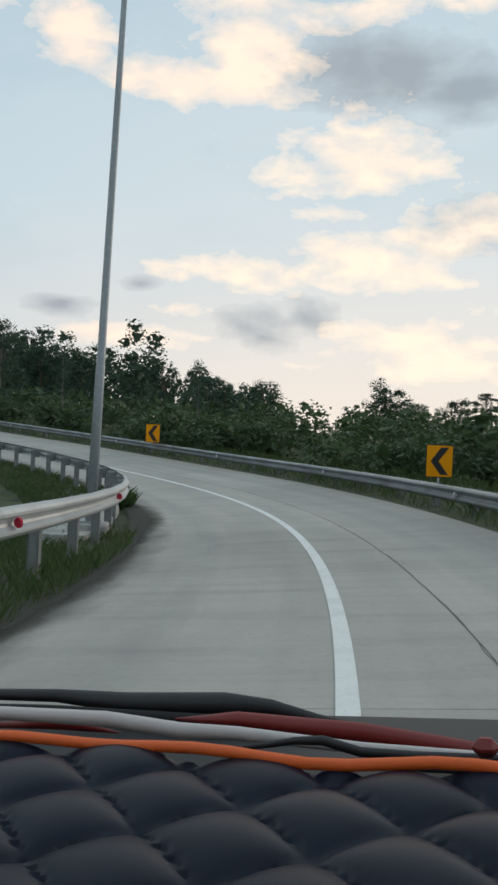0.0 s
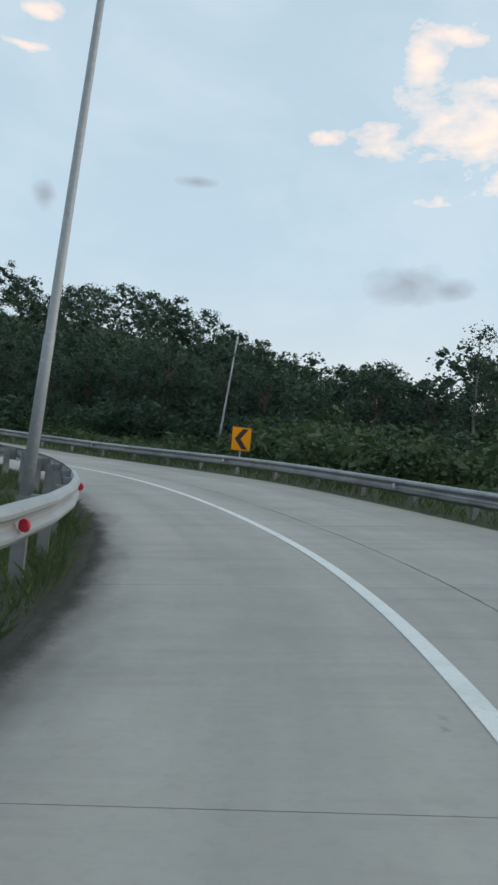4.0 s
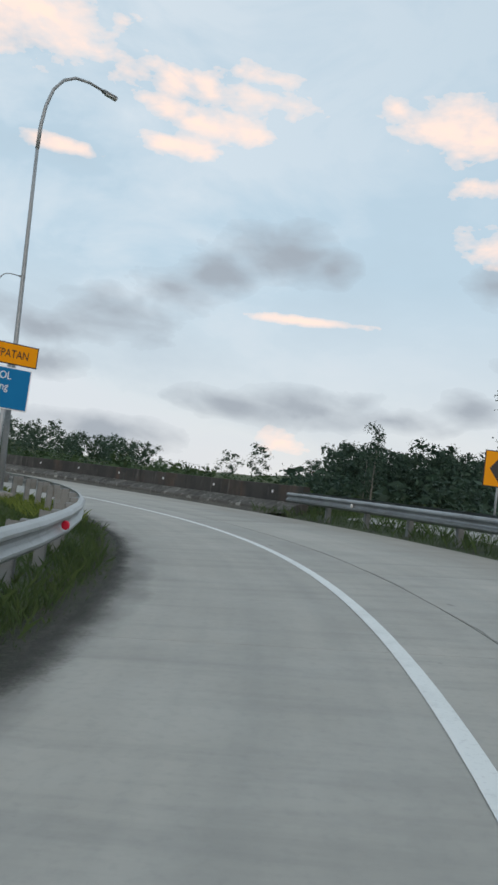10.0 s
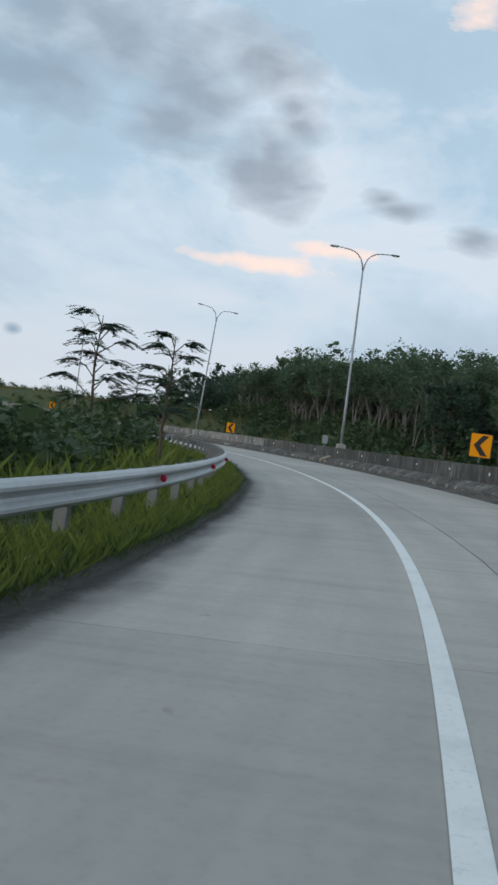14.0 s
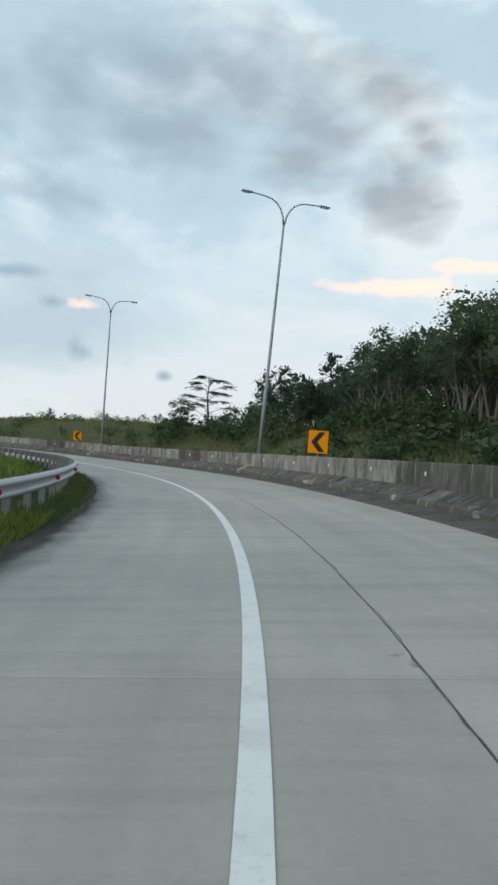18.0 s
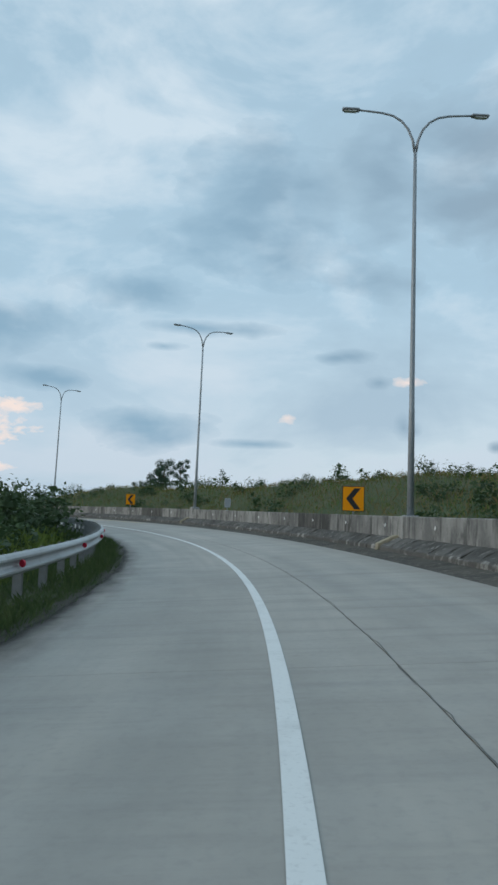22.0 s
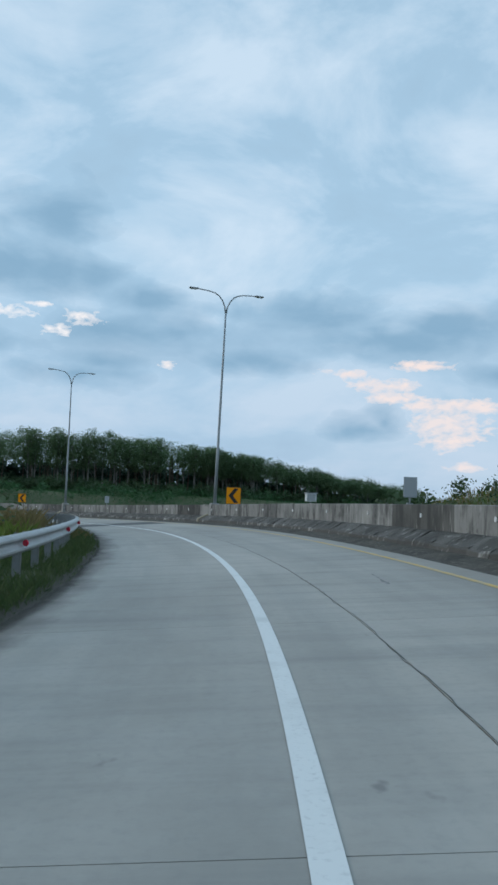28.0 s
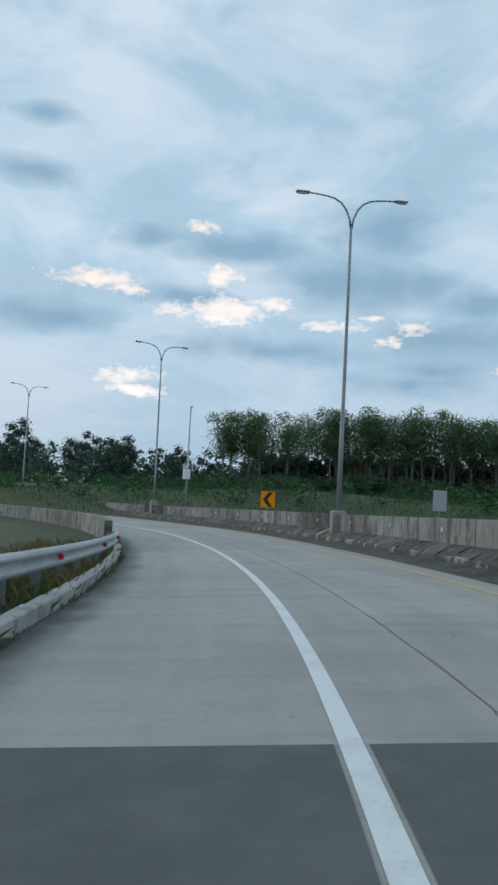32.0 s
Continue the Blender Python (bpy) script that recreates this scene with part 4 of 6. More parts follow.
RUBBER_TOPS = ((184, 7.6), (190, 9.2), (198, 11.0), (204, 12.2), (210, 12.7), (216, 12.8), (228, 12.6), (235, 12.1), (240, 10.6), (246, 9.8), (258, 9.4))
# area: station from, to, offset from, to
grove(1, 10, (62, 80, 16, 60), ["broad", "slim"], 3.5, 6)
grove(2, 48, (84, 127, 20, 42), ["broad"], 6, 9)
grove(4, 24, (122, 148, 44, 72), ["broad"], 7, 10)
grove_under(5, 74, (200, 236, 17, 27), ["rubber"], RUBBER_TOPS)
grove_under(13, 24, (184, 202, 15, 24), ["rubber", "broad"], RUBBER_TOPS)
grove_under(12, 16, (237, 260, 15, 26), ["broad", "broad", "slim"], RUBBER_TOPS, 0.1)
grove(9, 3, (262, 280, -12, -8), ["broad"], 3, 4.2)
# plantation across the valley: its front in plan and the height of its top, falling towards the south
FRONT = np.array([(136.4, -126, 14.6), (129, -142, 15.0), (121, -157, 14.3), (115, -169, 12.6), (110, -178, 11.0), (105, -188, 8.6), (98, -202, 6.2)], float)


def plantation_spots(rng, n, deep, near=0.0):
    u_ = rng.uniform(0, len(FRONT) - 1.001, n)
    k = u_.astype(int)
    q = FRONT[k] + (FRONT[k + 1] - FRONT[k]) * (u_ - k)[:, None]
    back = rng.uniform(near, deep, n)
    return q[:, 0] + back * 0.86, q[:, 1] - back * 0.3, q[:, 2] + rng.normal(0, 0.35, n)


rng = np.random.default_rng(7)
for x, y, top_z in zip(*plantation_spots(rng, 62, 4.0)):
    plant("plantation", int(rng.integers(4)), float(x), float(y), max(3.0, float(top_z - terrain(np.array([x]), np.array([y]))[0])), float(rng.uniform(0, 360)))
plot(10, 20, ((142, -120), (150, -60), (205, -55), (190, -112)), ["broad"], 8, 12)


# single trees that stand out on the skyline: kind, x, y, height of the top
for k, (kind, x, y, top_z) in enumerate((("slim", -12.6, 53.6, 5.3), ("broad", -19.1, 67.0, 6.8), ("slim", -23.7, 56.7, 6.4), ("slim", -31.6, 62.4, 9.2), ("broad", -12.5, 62.8, 5.6), ("broad", 0.7, 60.0, 3.7), ("feathery", 4.1, 33.8, 2.5),
                                         ("broad", -132.7, 12.7, 22.6), ("broad", -131.0, 18.0, 21.5), ("broad", -136.0, 8.0, 21.0), ("broad", -128.0, 23.0, 19.5), ("feathery", -69.3, -33.3, 8.6), ("slim", -106.2, 40.6, 20.4), ("broad", -102.9, 46.5, 18.9), ("broad", -102.4, 50.0, 19.4), ("broad", -84.6, 52.7, 13.8),
                                         ("feathery", -62.5, -104.4, 10.6), ("broad", -68.3, -113.5, 11.2), ("broad", -76.3, -92.0, 11.6), ("broad", 0.5, -152.8, 10.9), ("broad", 4.0, -156.0, 10.2), ("broad", -4.0, -150.5, 10.0), ("broad", 8.5, -159.5, 9.0), ("slim", -9.5, -151.5, 8.6), ("broad", 12.5, -162.0, 8.4),
                                         ("feathery", -74.2, -18.8, 6.3), ("slim", -99.2, 9.9, 8.2), ("slim", -100.4, 8.6, 6.6), ("broad", -216.0, -74.0, 15.0))):
    base = float(terrain(np.array([x]), np.array([y]))[0])
    plant(kind, k % 4, x, y, max(2.0, top_z - base), 70.0 * k, 1.5 if x == -62.5 else 1.25 if x < -120 else 1.0)


# woods that cannot be counted
def in_plot(rng, n, corners):
    a, b, c, d = (np.array(q, float) for q in corners)
    u_, v_ = rng.uniform(0, 1, (2, n, 1))
    q = (a * (1 - u_) + b * u_) * (1 - v_) + (d * (1 - u_) + c * u_) * v_
    return q[:, 0], q[:, 1]


def woods(name, seed, n, area, kinds, h0, h1, label, mat):
    rng = np.random.default_rng(seed)
    xs, ys = in_plot(rng, n, area) if isinstance(area[0], tuple) else scatter(rng, n, *area)
    zs = terrain(xs, ys)
    out_ = []
    for x, y, z in zip(xs, ys, zs):
        lv = proto(kinds[int(rng.integers(len(kinds)))], int(rng.integers(4)))[2]
        lv = lv[rng.permutation(len(lv))[: max(150, int(len(lv) * 0.2))]]
        a, f = rng.uniform(0, 6.28), rng.uniform(h0, h1) / 10
        c, s_ = math.cos(a) * f, math.sin(a) * f
        mid = lv.mean(1, keepdims=True)
        w = (mid + (lv - mid) * 1.65).reshape(-1, 3)
        w = np.stack([x + c * w[:, 0] - s_ * w[:, 1], y + s_ * w[:, 0] + c * w[:, 1], z + f * w[:, 2]], -1)
        out_.append(w.reshape(-1, 4, 3))
    me = quads_mesh(name, np.concatenate(out_), mat)
    return tagged(link_mesh(name, me, None), label, "woods", kind="stuff")


woods("far_woods", 21, 150, (88, 130, 95, 190), ["broad"], 11, 15, "dark wooded hillside in the distance", M["leaf"])
woods("far_woods", 22, 70, (300, 352, 85, 160), ["broad"], 7, 10, "low distant woods", M["leaf_rubber"])
woods("far_woods", 64, 34, (243, 264, 26, 42), ["broad"], 6.5, 8.5, "dark broadleaf trees beyond the rubber grove", M["leaf"])
woods("far_woods", 26, 70, (222, 250, 34, 58), ["broad"], 7.5, 10, "dark dense woods behind the rubber trees", M["leaf"])
woods("far_woods", 61, 30, (214, 242, 27, 44), ["rubber", "broad"], 8.5, 10.5, "rubber trees deep in the grove", M["leaf_rubber"])
woods("far_woods", 62, 40, (84, 128, 40, 62), ["broad"], 8, 12, "dark broadleaf trees high on the hillside", M["leaf"])
woods("far_woods", 27, 120, (84, 130, 50, 110), ["broad"], 8, 12, "dark wooded hillside", M["leaf"])


def canopy(name, seed, n, near, deep, low_, high_, m_, size, label, mat):
    """The closed crowns behind the front trees."""
    rng = np.random.default_rng(seed)
    out_ = []
    for x, y, top_z in zip(*plantation_spots(rng, n, deep, near)):
        base = float(terrain(np.array([x]), np.array([y]))[0])
        hgt = max(3.0, top_z - base - 0.3)
        c = np.array([x, y, base + hgt * (0.5 * (low_ + high_))])
        out_.append(leaf_quads(rng, blob_points(rng, m_, c, (2.3, 2.3, hgt * 0.5 * (high_ - low_)), 0.3), 0.2, size, 0.3))
    return tagged(link_mesh(name, quads_mesh(name, np.concatenate(out_), mat), None), label, "woods", kind="stuff")


def far_trunks(name, seed, n, near, deep, label, mat):
    """Bare slender trunks too many and too far to be told apart."""
    rng = np.random.default_rng(seed)
    bm = bmesh.new()
    for x, y, top_z in zip(*plantation_spots(rng, n, deep, near)):
        base = float(terrain(np.array([x]), np.array([y]))[0])
        lean = rng.normal(0, 0.35, 2)
        tube([(x, y, base - 0.3), (x + lean[0], y + lean[1], base + 0.7 * max(3.0, top_z - base))], [0.13, 0.07], 5, False, bm)
    tagged(part(name, bm, mat), label, "tree trunks", kind="stuff")


far_trunks("plantation_trunks", 63, 150, 2.5, 13.0, "pale bare trunks deep in the plantation", M["bark"])
canopy("plantation_canopy", 28, 260, -0.8, 16.0, 0.5, 0.99, 520, 0.15, "closed green canopy of the plantation", M["leaf_plantation"])
# dark leaves added behind the trunks to give the plantation's shaded interior
canopy("plantation_understorey", 29, 170, 11.0, 26.0, -0.05, 0.6, 130, 0.8, "dark leaf fill standing in for the shaded depth between the plantation trunks", M["leaf"])
woods("far_woods", 66, 95, ((143, -145), (146, -30), (200, -20), (195, -150)), ["broad"], 6.0, 8.6, "dark broadleaf woods beyond the far bank", M["leaf"])
woods("far_woods", 24, 60, (134, 157, 85, 170), ["broad"], 8, 11, "distant low woods", M["leaf"])
woods("far_woods", 54, 60, ((-106, 2), (-131, -14), (-142, 8), (-112, 18)), ["broad"], 4.5, 6.0, "low dark woods below the hillside", M["leaf"])
woods("far_woods", 56, 70, (172, 206, 22, 50), ["broad"], 3.2, 5.4, "low dark woods falling away from the rubber trees", M["leaf"])
woods("far_woods", 58, 36, ((-124, 8), (-150, 2), (-148, 34), (-118, 30)), ["broad"], 6.5, 9.5, "dark woods round the tall trees", M["leaf"])
woods("far_woods", 25, 60, (60, 84, 60, 140), ["broad"], 4, 6, "distant low woods", M["leaf"])


def undergrowth(name, seed, n, area, f0, f1, label, mat, power=1.0, corners=None, thin=1.0):
    rng = np.random.default_rng(seed)
    if corners:
        xs, ys = in_plot(rng, n, corners)
    else:
        xs, ys = scatter(rng, n, *area, power)
    zs = terrain(xs, ys)
    out_ = []
    for x, y, z in zip(xs, ys, zs):
        lv = proto("shrub", int(rng.integers(4)))[2]
        if thin < 1:
            lv = lv[rng.permutation(len(lv))[:int(len(lv) * thin * 0.55)]]
            mid = lv.mean(1, keepdims=True)
            lv = mid + (lv - mid) * 1.45
        a, f = rng.uniform(0, 6.28), rng.uniform(f0, f1)
        c, s_ = math.cos(a) * f, math.sin(a) * f
        w = lv.reshape(-1, 3)
        w = np.stack([x + c * w[:, 0] - s_ * w[:, 1], y + s_ * w[:, 0] + c * w[:, 1], z + f * w[:, 2] * 0.9], -1)
        out_.append(w.reshape(-1, 4, 3))
    return tagged(link_mesh(name, quads_mesh(name, np.concatenate(out_), mat), None), label, "undergrowth", kind="stuff")


undergrowth("undergrowth", 31, 130, (25, 90, 7.5, 14), 0.8, 1.5, "thick green scrub on the slope behind the guardrail", M["leaf_shrub"], 1.0, None, 0.95)
undergrowth("undergrowth", 50, 170, (25, 90, 12, 32), 1.0, 1.8, "thick green scrub higher on the slope", M["leaf_shrub"], 1.0, None, 0.75)
undergrowth("undergrowth", 39, 150, (88, 136, 8.0, 18), 0.4, 0.9, "low scrub behind the guardrail", M["leaf_shrub"], 1.0, None, 0.6)
undergrowth("undergrowth", 35, 430, (84, 140, 18, 42), 0.9, 1.7, "tall dark scrub covering the wooded slope", M["leaf"], 1.2, None, 0.75)
undergrowth("undergrowth", 32, 260, (150, 228, 8.5, 32), 0.6, 1.4, "low scrub under the rubber trees", M["leaf_shrub"], 1.0, None, 0.6)
undergrowth("undergrowth", 43, 70, (194, 232, 14, 26), 0.9, 1.7, "leafy thicket in front of the rubber trees", M["leaf_shrub"])
undergrowth("undergrowth", 40, 105, (206, 246, 30, 50), 1.8, 3.0, "dark thicket behind the rubber trees", M["leaf"], 1.0, None, 0.6)
undergrowth("undergrowth", 33, 220, (205, 345, 9, 30), 0.3, 0.9, "scrub on the grassy embankment", M["leaf_shrub"], 1.0, None, 0.6)
undergrowth("undergrowth", 53, 70, (224, 258, 13, 30), 0.7, 1.4, "thicket between the trees on the embankment", M["leaf_shrub"], 1.0, None, 0.8)
undergrowth("undergrowth", 59, 90, (60, 330, -40, -14), 0.5, 1.3, "scattered scrub on the open ground inside the bend", M["leaf_shrub"], 1.0, None, 0.4)
undergrowth("undergrowth", 65, 70, (146, 204, -15, -6.5), 0.7, 1.4, "dark green bushes behind the inner guardrail", M["leaf_shrub"], 1.0, None, 0.9)
undergrowth("undergrowth", 57, 26, (257, 278, -10.5, -6.2), 1.2, 1.75, "tall leafy bushes behind the inner guardrail", M["leaf_shrub"])
undergrowth("undergrowth", 52, 55, (243, 290, -13, -6.6), 0.8, 1.4, "dense green bushes behind the inner guardrail", M["leaf_shrub"], 1.0, None, 0.9)
undergrowth("undergrowth", 34, 200, (136, 330, -14, -6), 0.4, 1.0, "scrub inside the bend", M["leaf_shrub"], 1.0, None, 0.7)
undergrowth("far_woods", 55, 60, None, 1.2, 2.2, "dark scrub below the hillside", M["leaf"], 1.0, ((-100, 4), (-125, -14), (-136, 8), (-106, 20)), 0.6)
undergrowth("far_woods", 51, 110, (96, 140, 52, 110), 2.0, 4.0, "dark thicket under the hillside trees", M["leaf"], 1.0, None, 0.5)
undergrowth("far_woods", 37, 150, None, 2.0, 3.6, "low dark woods on the far bank", M["leaf"], 1.0, ((141, -150), (146, -40), (205, -30), (200, -150)), 0.6)
undergrowth("undergrowth", 38, 320, None, 0.5, 1.3, "green scrub on the far bank", M["leaf_bank"], 1.0, ((88, -200), (100, -70), (140, -70), (132, -185)), 0.4)
undergrowth("undergrowth", 46, 150, None, 1.0, 1.9, "leafy thicket at the foot of the plantation", M["leaf_shrub"], 1.0, ((128, -124), (138, -122), (108, -192), (100, -190)), 0.5)

# ---- grass ----
def grass(name, seed, n, s0, s1, o0, o1, h0, h1, mat, label, on_verge=True, corners=None):
    rng = np.random.default_rng(seed)
    s, o = rng.uniform(s0, s1, n), rng.uniform(0, 1, n)
    oo = (o0(s) if callable(o0) else o0) * (1 - o) + (o1(s) if callable(o1) else o1) * o
    patch = np.sin(s * 0.9) * np.sin(s * 0.37 + oo * 2) + rng.normal(0, 0.5, n)
    keep = patch > -1.1
    s, oo = s[keep], oo[keep]
    q = on_road(s, oo, 0.0)
    if corners:
        q[:, 0], q[:, 1] = in_plot(rng, len(q), corners)
    if not on_verge:
        q[:, 2] = terrain(q[:, 0], q[:, 1])
    else:
        q[:, 2] -= 0.03
    n = len(q)
    h = rng.uniform(h0, h1, n) * (0.6 + 0.4 * np.clip(patch[keep] + 0.7, 0, 1))
    a = rng.uniform(0, 6.28, n)
    lean = rng.normal(0, 0.35, (n, 2)) * h[:, None]
    w = 0.0030 + 0.0035 * h + (0.03 if corners else 0.012 if not on_verge else 0)
    side = np.stack([np.cos(a) * w, np.sin(a) * w, 0 * a], -1)
    m_ = q + np.stack([lean[:, 0] * 0.4, lean[:, 1] * 0.4, h * 0.6], -1)
    t_ = q + np.stack([lean[:, 0], lean[:, 1], h], -1)
    quads = np.stack([q - side, q + side, m_ + side * 0.7, t_], 1)
    return tagged(link_mesh(name, quads_mesh(name, quads, mat), None), label, "grass", kind="stuff")


grass("grass", 41, 150000, 47.5, 366, LEFT_EDGE - 0.02, LEFT_EDGE - 2.4, 0.08, 0.30, M["grass"], "uneven green grass along the inner verge")
grass("grass", 45, 90000, 47.5, 366, LEFT_EDGE + 0.12, LEFT_EDGE - 0.6, 0.03, 0.12, M["grass"], "short grass at the edge of the concrete")
grass("grass", 69, 9000, 24, 41.5, LEFT_EDGE + 0.05, LEFT_EDGE - 2.4, 0.08, 0.32, M["grass"], "green grass on the verge at the start of the guardrail")
grass("grass", 70, 1600, 47.2, 50.5, LEFT_EDGE + 0.10, LEFT_EDGE - 0.6, 0.25, 0.5, M["grass"], "thick tuft of grass behind the concrete pad")
grass("grass", 42, 22000, 136, 332, LEFT_EDGE - 1.2, LEFT_EDGE - 9, 0.35, 0.9, M["bright_grass"], "tall bright grass behind the guardrail", False)
grass("grass", 67, 5200, 330, 356, LEFT_EDGE - 1.25, LEFT_EDGE - 5, 0.5, 1.25, M["dry_grass"], "tall dry weeds behind the guardrail", False)
grass("grass", 68, 9000, 326, 372, LEFT_EDGE - 0.1, LEFT_EDGE - 3.5, 0.1, 0.4, M["dry_grass"], "short olive grass round the end of the guardrail")
grass("grass", 47, 50000, 128, 200, LEFT_EDGE - 0.1, LEFT_EDGE - 1.4, 0.12, 0.34, M["bright_grass"], "bright yellow-green grass on the verge")
grass("grass", 43, 36000, 20, 136, lambda s: right_edge(s) + 0.15, lambda s: right_edge(s) + 4.0, 0.10, 0.4, M["grass"], "grass along the outer verge")
grass("grass", 44, 42000, 200, 345, lambda s: right_edge(s) + 5, lambda s: right_edge(s) + 26, 0.15, 0.5, M["dry_grass"], "dry tall grass on the embankment", False)
grass("grass", 48, 60000, 196, 350, lambda s: right_edge(s) + 4, lambda s: right_edge(s) + 30, 0.12, 0.38, M["bright_grass"], "green grass on the embankment", False)
grass("grass", 49, 45000, 0, 1, 0, 1, 0.15, 0.4, M["leaf_bank"], "green grass on the far bank", False, ((84, -205), (98, -66), (140, -66), (132, -190)))


# ---- guardrails ----
def w_beam_mesh(length, mat="rail"):
    prof = [(0.0, -0.155), (0.055, -0.135), (0.082, -0.10), (0.082, -0.07), (0.03, -0.03), (0.02, 0.0), (0.03, 0.03), (0.082, 0.07), (0.082, 0.10), (0.055, 0.135), (0.0, 0.155)]
    bm = bmesh.new()
    rings = []
    for y in (0.0, length):
        rings.append([bm.verts.new((x, y, z)) for x, z in prof] + [bm.verts.new((x - 0.012, y, z)) for x, z in reversed(prof)])
    n = len(rings[0])
    for k in range(n):
        bm.faces.new((rings[0][k], rings[0][(k + 1) % n], rings[1][(k + 1) % n], rings[1][k]))
    me = bpy.data.meshes.new("beam")
    bm.to_mesh(me)
    bm.free()
    me.materials.append(M[mat])
    return me


def post_mesh():
    bm = bmesh.new()
    box_bm(bm, (0.012, 0.12, 1.25), (-0.06, 0, 0.12))
    box_bm(bm, (0.12, 0.012, 1.25), (0, -0.054, 0.12))
    box_bm(bm, (0.012, 0.12, 1.25), (0.06, 0, 0.12))
    me = bpy.data.meshes.new("post")
    bm.to_mesh(me)
    bm.free()
    me.materials.append(M["post"])
    return me


def block_mesh():
    me = bpy.data.meshes.new("spacer")
    bm = box((0.16, 0.10, 0.28), (0, 0, 0), 0.01)
    bm.to_mesh(me)
    bm.free()
    me.materials.append(M["post"])
    return me


def reflector_mesh(mat):
    bm = disc(0.055, 0.02, 14, pose(0, 0, 0, 90, 0, 0))
    me = bpy.data.meshes.new("reflector")
    bm.to_mesh(me)
    bm.free()
    me.materials.append(mat)
    return me


POST, BLOCK = post_mesh(), block_mesh()
REFLECTOR_RED, REFLECTOR_WHITE = reflector_mesh(M["red"]), reflector_mesh(M["white_disc"])


def guardrail(s0, s1, offset, side, label, every, disc_mesh, mid, twin_from=1e9):
    """side: +1 shows its face to the right, -1 to the left."""
    top = tagged(new("guardrail"), label, "guardrail")
    step = 2.0
    n = int((s1 - s0) / step)
    beam_cache = {}
    for i in range(n):
        s = s0 + i * step
        rail_mid = float(mid(s))
        a, b = V(on_road(s, offset(s), rail_mid)), V(on_road(s + step, offset(s + step), float(mid(s + step))))
        d = b - a
        key = round(d.length + 0.03, 2)
        if key not in beam_cache:
            beam_cache[key] = w_beam_mesh(key, "rail" if side > 0 else "dull_rail")
        yaw = math.degrees(math.atan2(-d.x, d.y))
        pitch = math.degrees(math.asin(d.z / d.length))
        m = Matrix.Translation(a) @ pose(0, 0, 0, 0, 0, yaw) @ pose(0, 0, 0, pitch, 0, 0)
        if side < 0:
            m = Matrix.Translation(b) @ pose(0, 0, 0, 0, 0, yaw + 180) @ pose(0, 0, 0, -pitch, 0, 0)
        ob = link_mesh("beam", beam_cache[key], None, top)
        ob.matrix_world = m
        back = -side
        if s >= twin_from:   # a second beam on the far side of the posts
            a, b = V(on_road(s, offset(s) + back * 0.47, rail_mid + 0.03)), V(on_road(s + step, offset(s + step) + back * 0.47, float(mid(s + step)) + 0.03))
            ob = link_mesh("beam", beam_cache[key], None, top)
            ob.matrix_world = Matrix.Translation(a) @ pose(0, 0, 0, 0, 0, yaw) @ pose(0, 0, 0, pitch, 0, 0)
        ob = link_mesh("spacer", BLOCK, None, top)
        ob.matrix_world = frame_at(s + 0.02, offset(s) + back * 0.09, rail_mid)
        ob = link_mesh("post", POST, None, top)
        ob.matrix_world = frame_at(s + 0.02, offset(s) + back * 0.235, rail_mid - 0.62)
        if i % every == 1:
            shift = 0.3 if side < 0 else float(np.interp(s, [110, 140, 220, 245, 310, 340], [-1.6, 1.4, -0.6, 1.2, -1.2, 0.2]))
            ob = link_mesh("reflector", disc_mesh, None, top)
            ob.matrix_world = frame_at(s + shift, offset(s + shift) + side * 0.085, rail_mid) @ pose(0, 0, 0, 0, 0, -28 * side)
    return top


RAIL_END = 370.0
guardrail(10, RAIL_END, rail_l, 1, "galvanised steel guardrail with red reflectors on the inner verge", 3, REFLECTOR_RED, lambda s: np.interp(s, [0, 35, 46, 60, 70, 82, 92, 140, 346, 356, 368, 460], [0.74, 0.78, 0.72, 0.74, 0.66, 0.54, 0.52, 0.62, 0.64, 0.54, 0.42, 0.42]))
guardrail(8, WALL_FROM, lambda s: float(rail_r(s)), -1, "galvanised steel guardrail along the outer edge", 4, REFLECTOR_WHITE, lambda s: np.interp(s, [0, 95, 122, 140], [0.36, 0.42, 0.56, 0.62]), 100)


# ---- concrete barrier ----
def wall_panel_mesh(length, mat="barrier"):
    bm = bmesh.new()
    prof = [(0.0, -0.3), (0.0, 0.93), (0.02, 0.95), (0.23, 0.95), (0.25, 0.93), (0.25, -0.3)]
    r = [[bm.verts.new((x, y, z)) for x, z in prof] for y in (0.006, length - 0.006)]
    for k in range(len(prof)):
        bm.faces.new((r[0][k], r[0][(k + 1) % 6], r[1][(k + 1) % 6], r[1][k]))
    bm.faces.new(r[0][::-1])
    bm.faces.new(r[1])
    bmesh.ops.recalc_face_normals(bm, faces=bm.faces)
    me = bpy.data.meshes.new("panel")
    bm.to_mesh(me)
    bm.free()
    me.materials.append(M[mat])
    return me


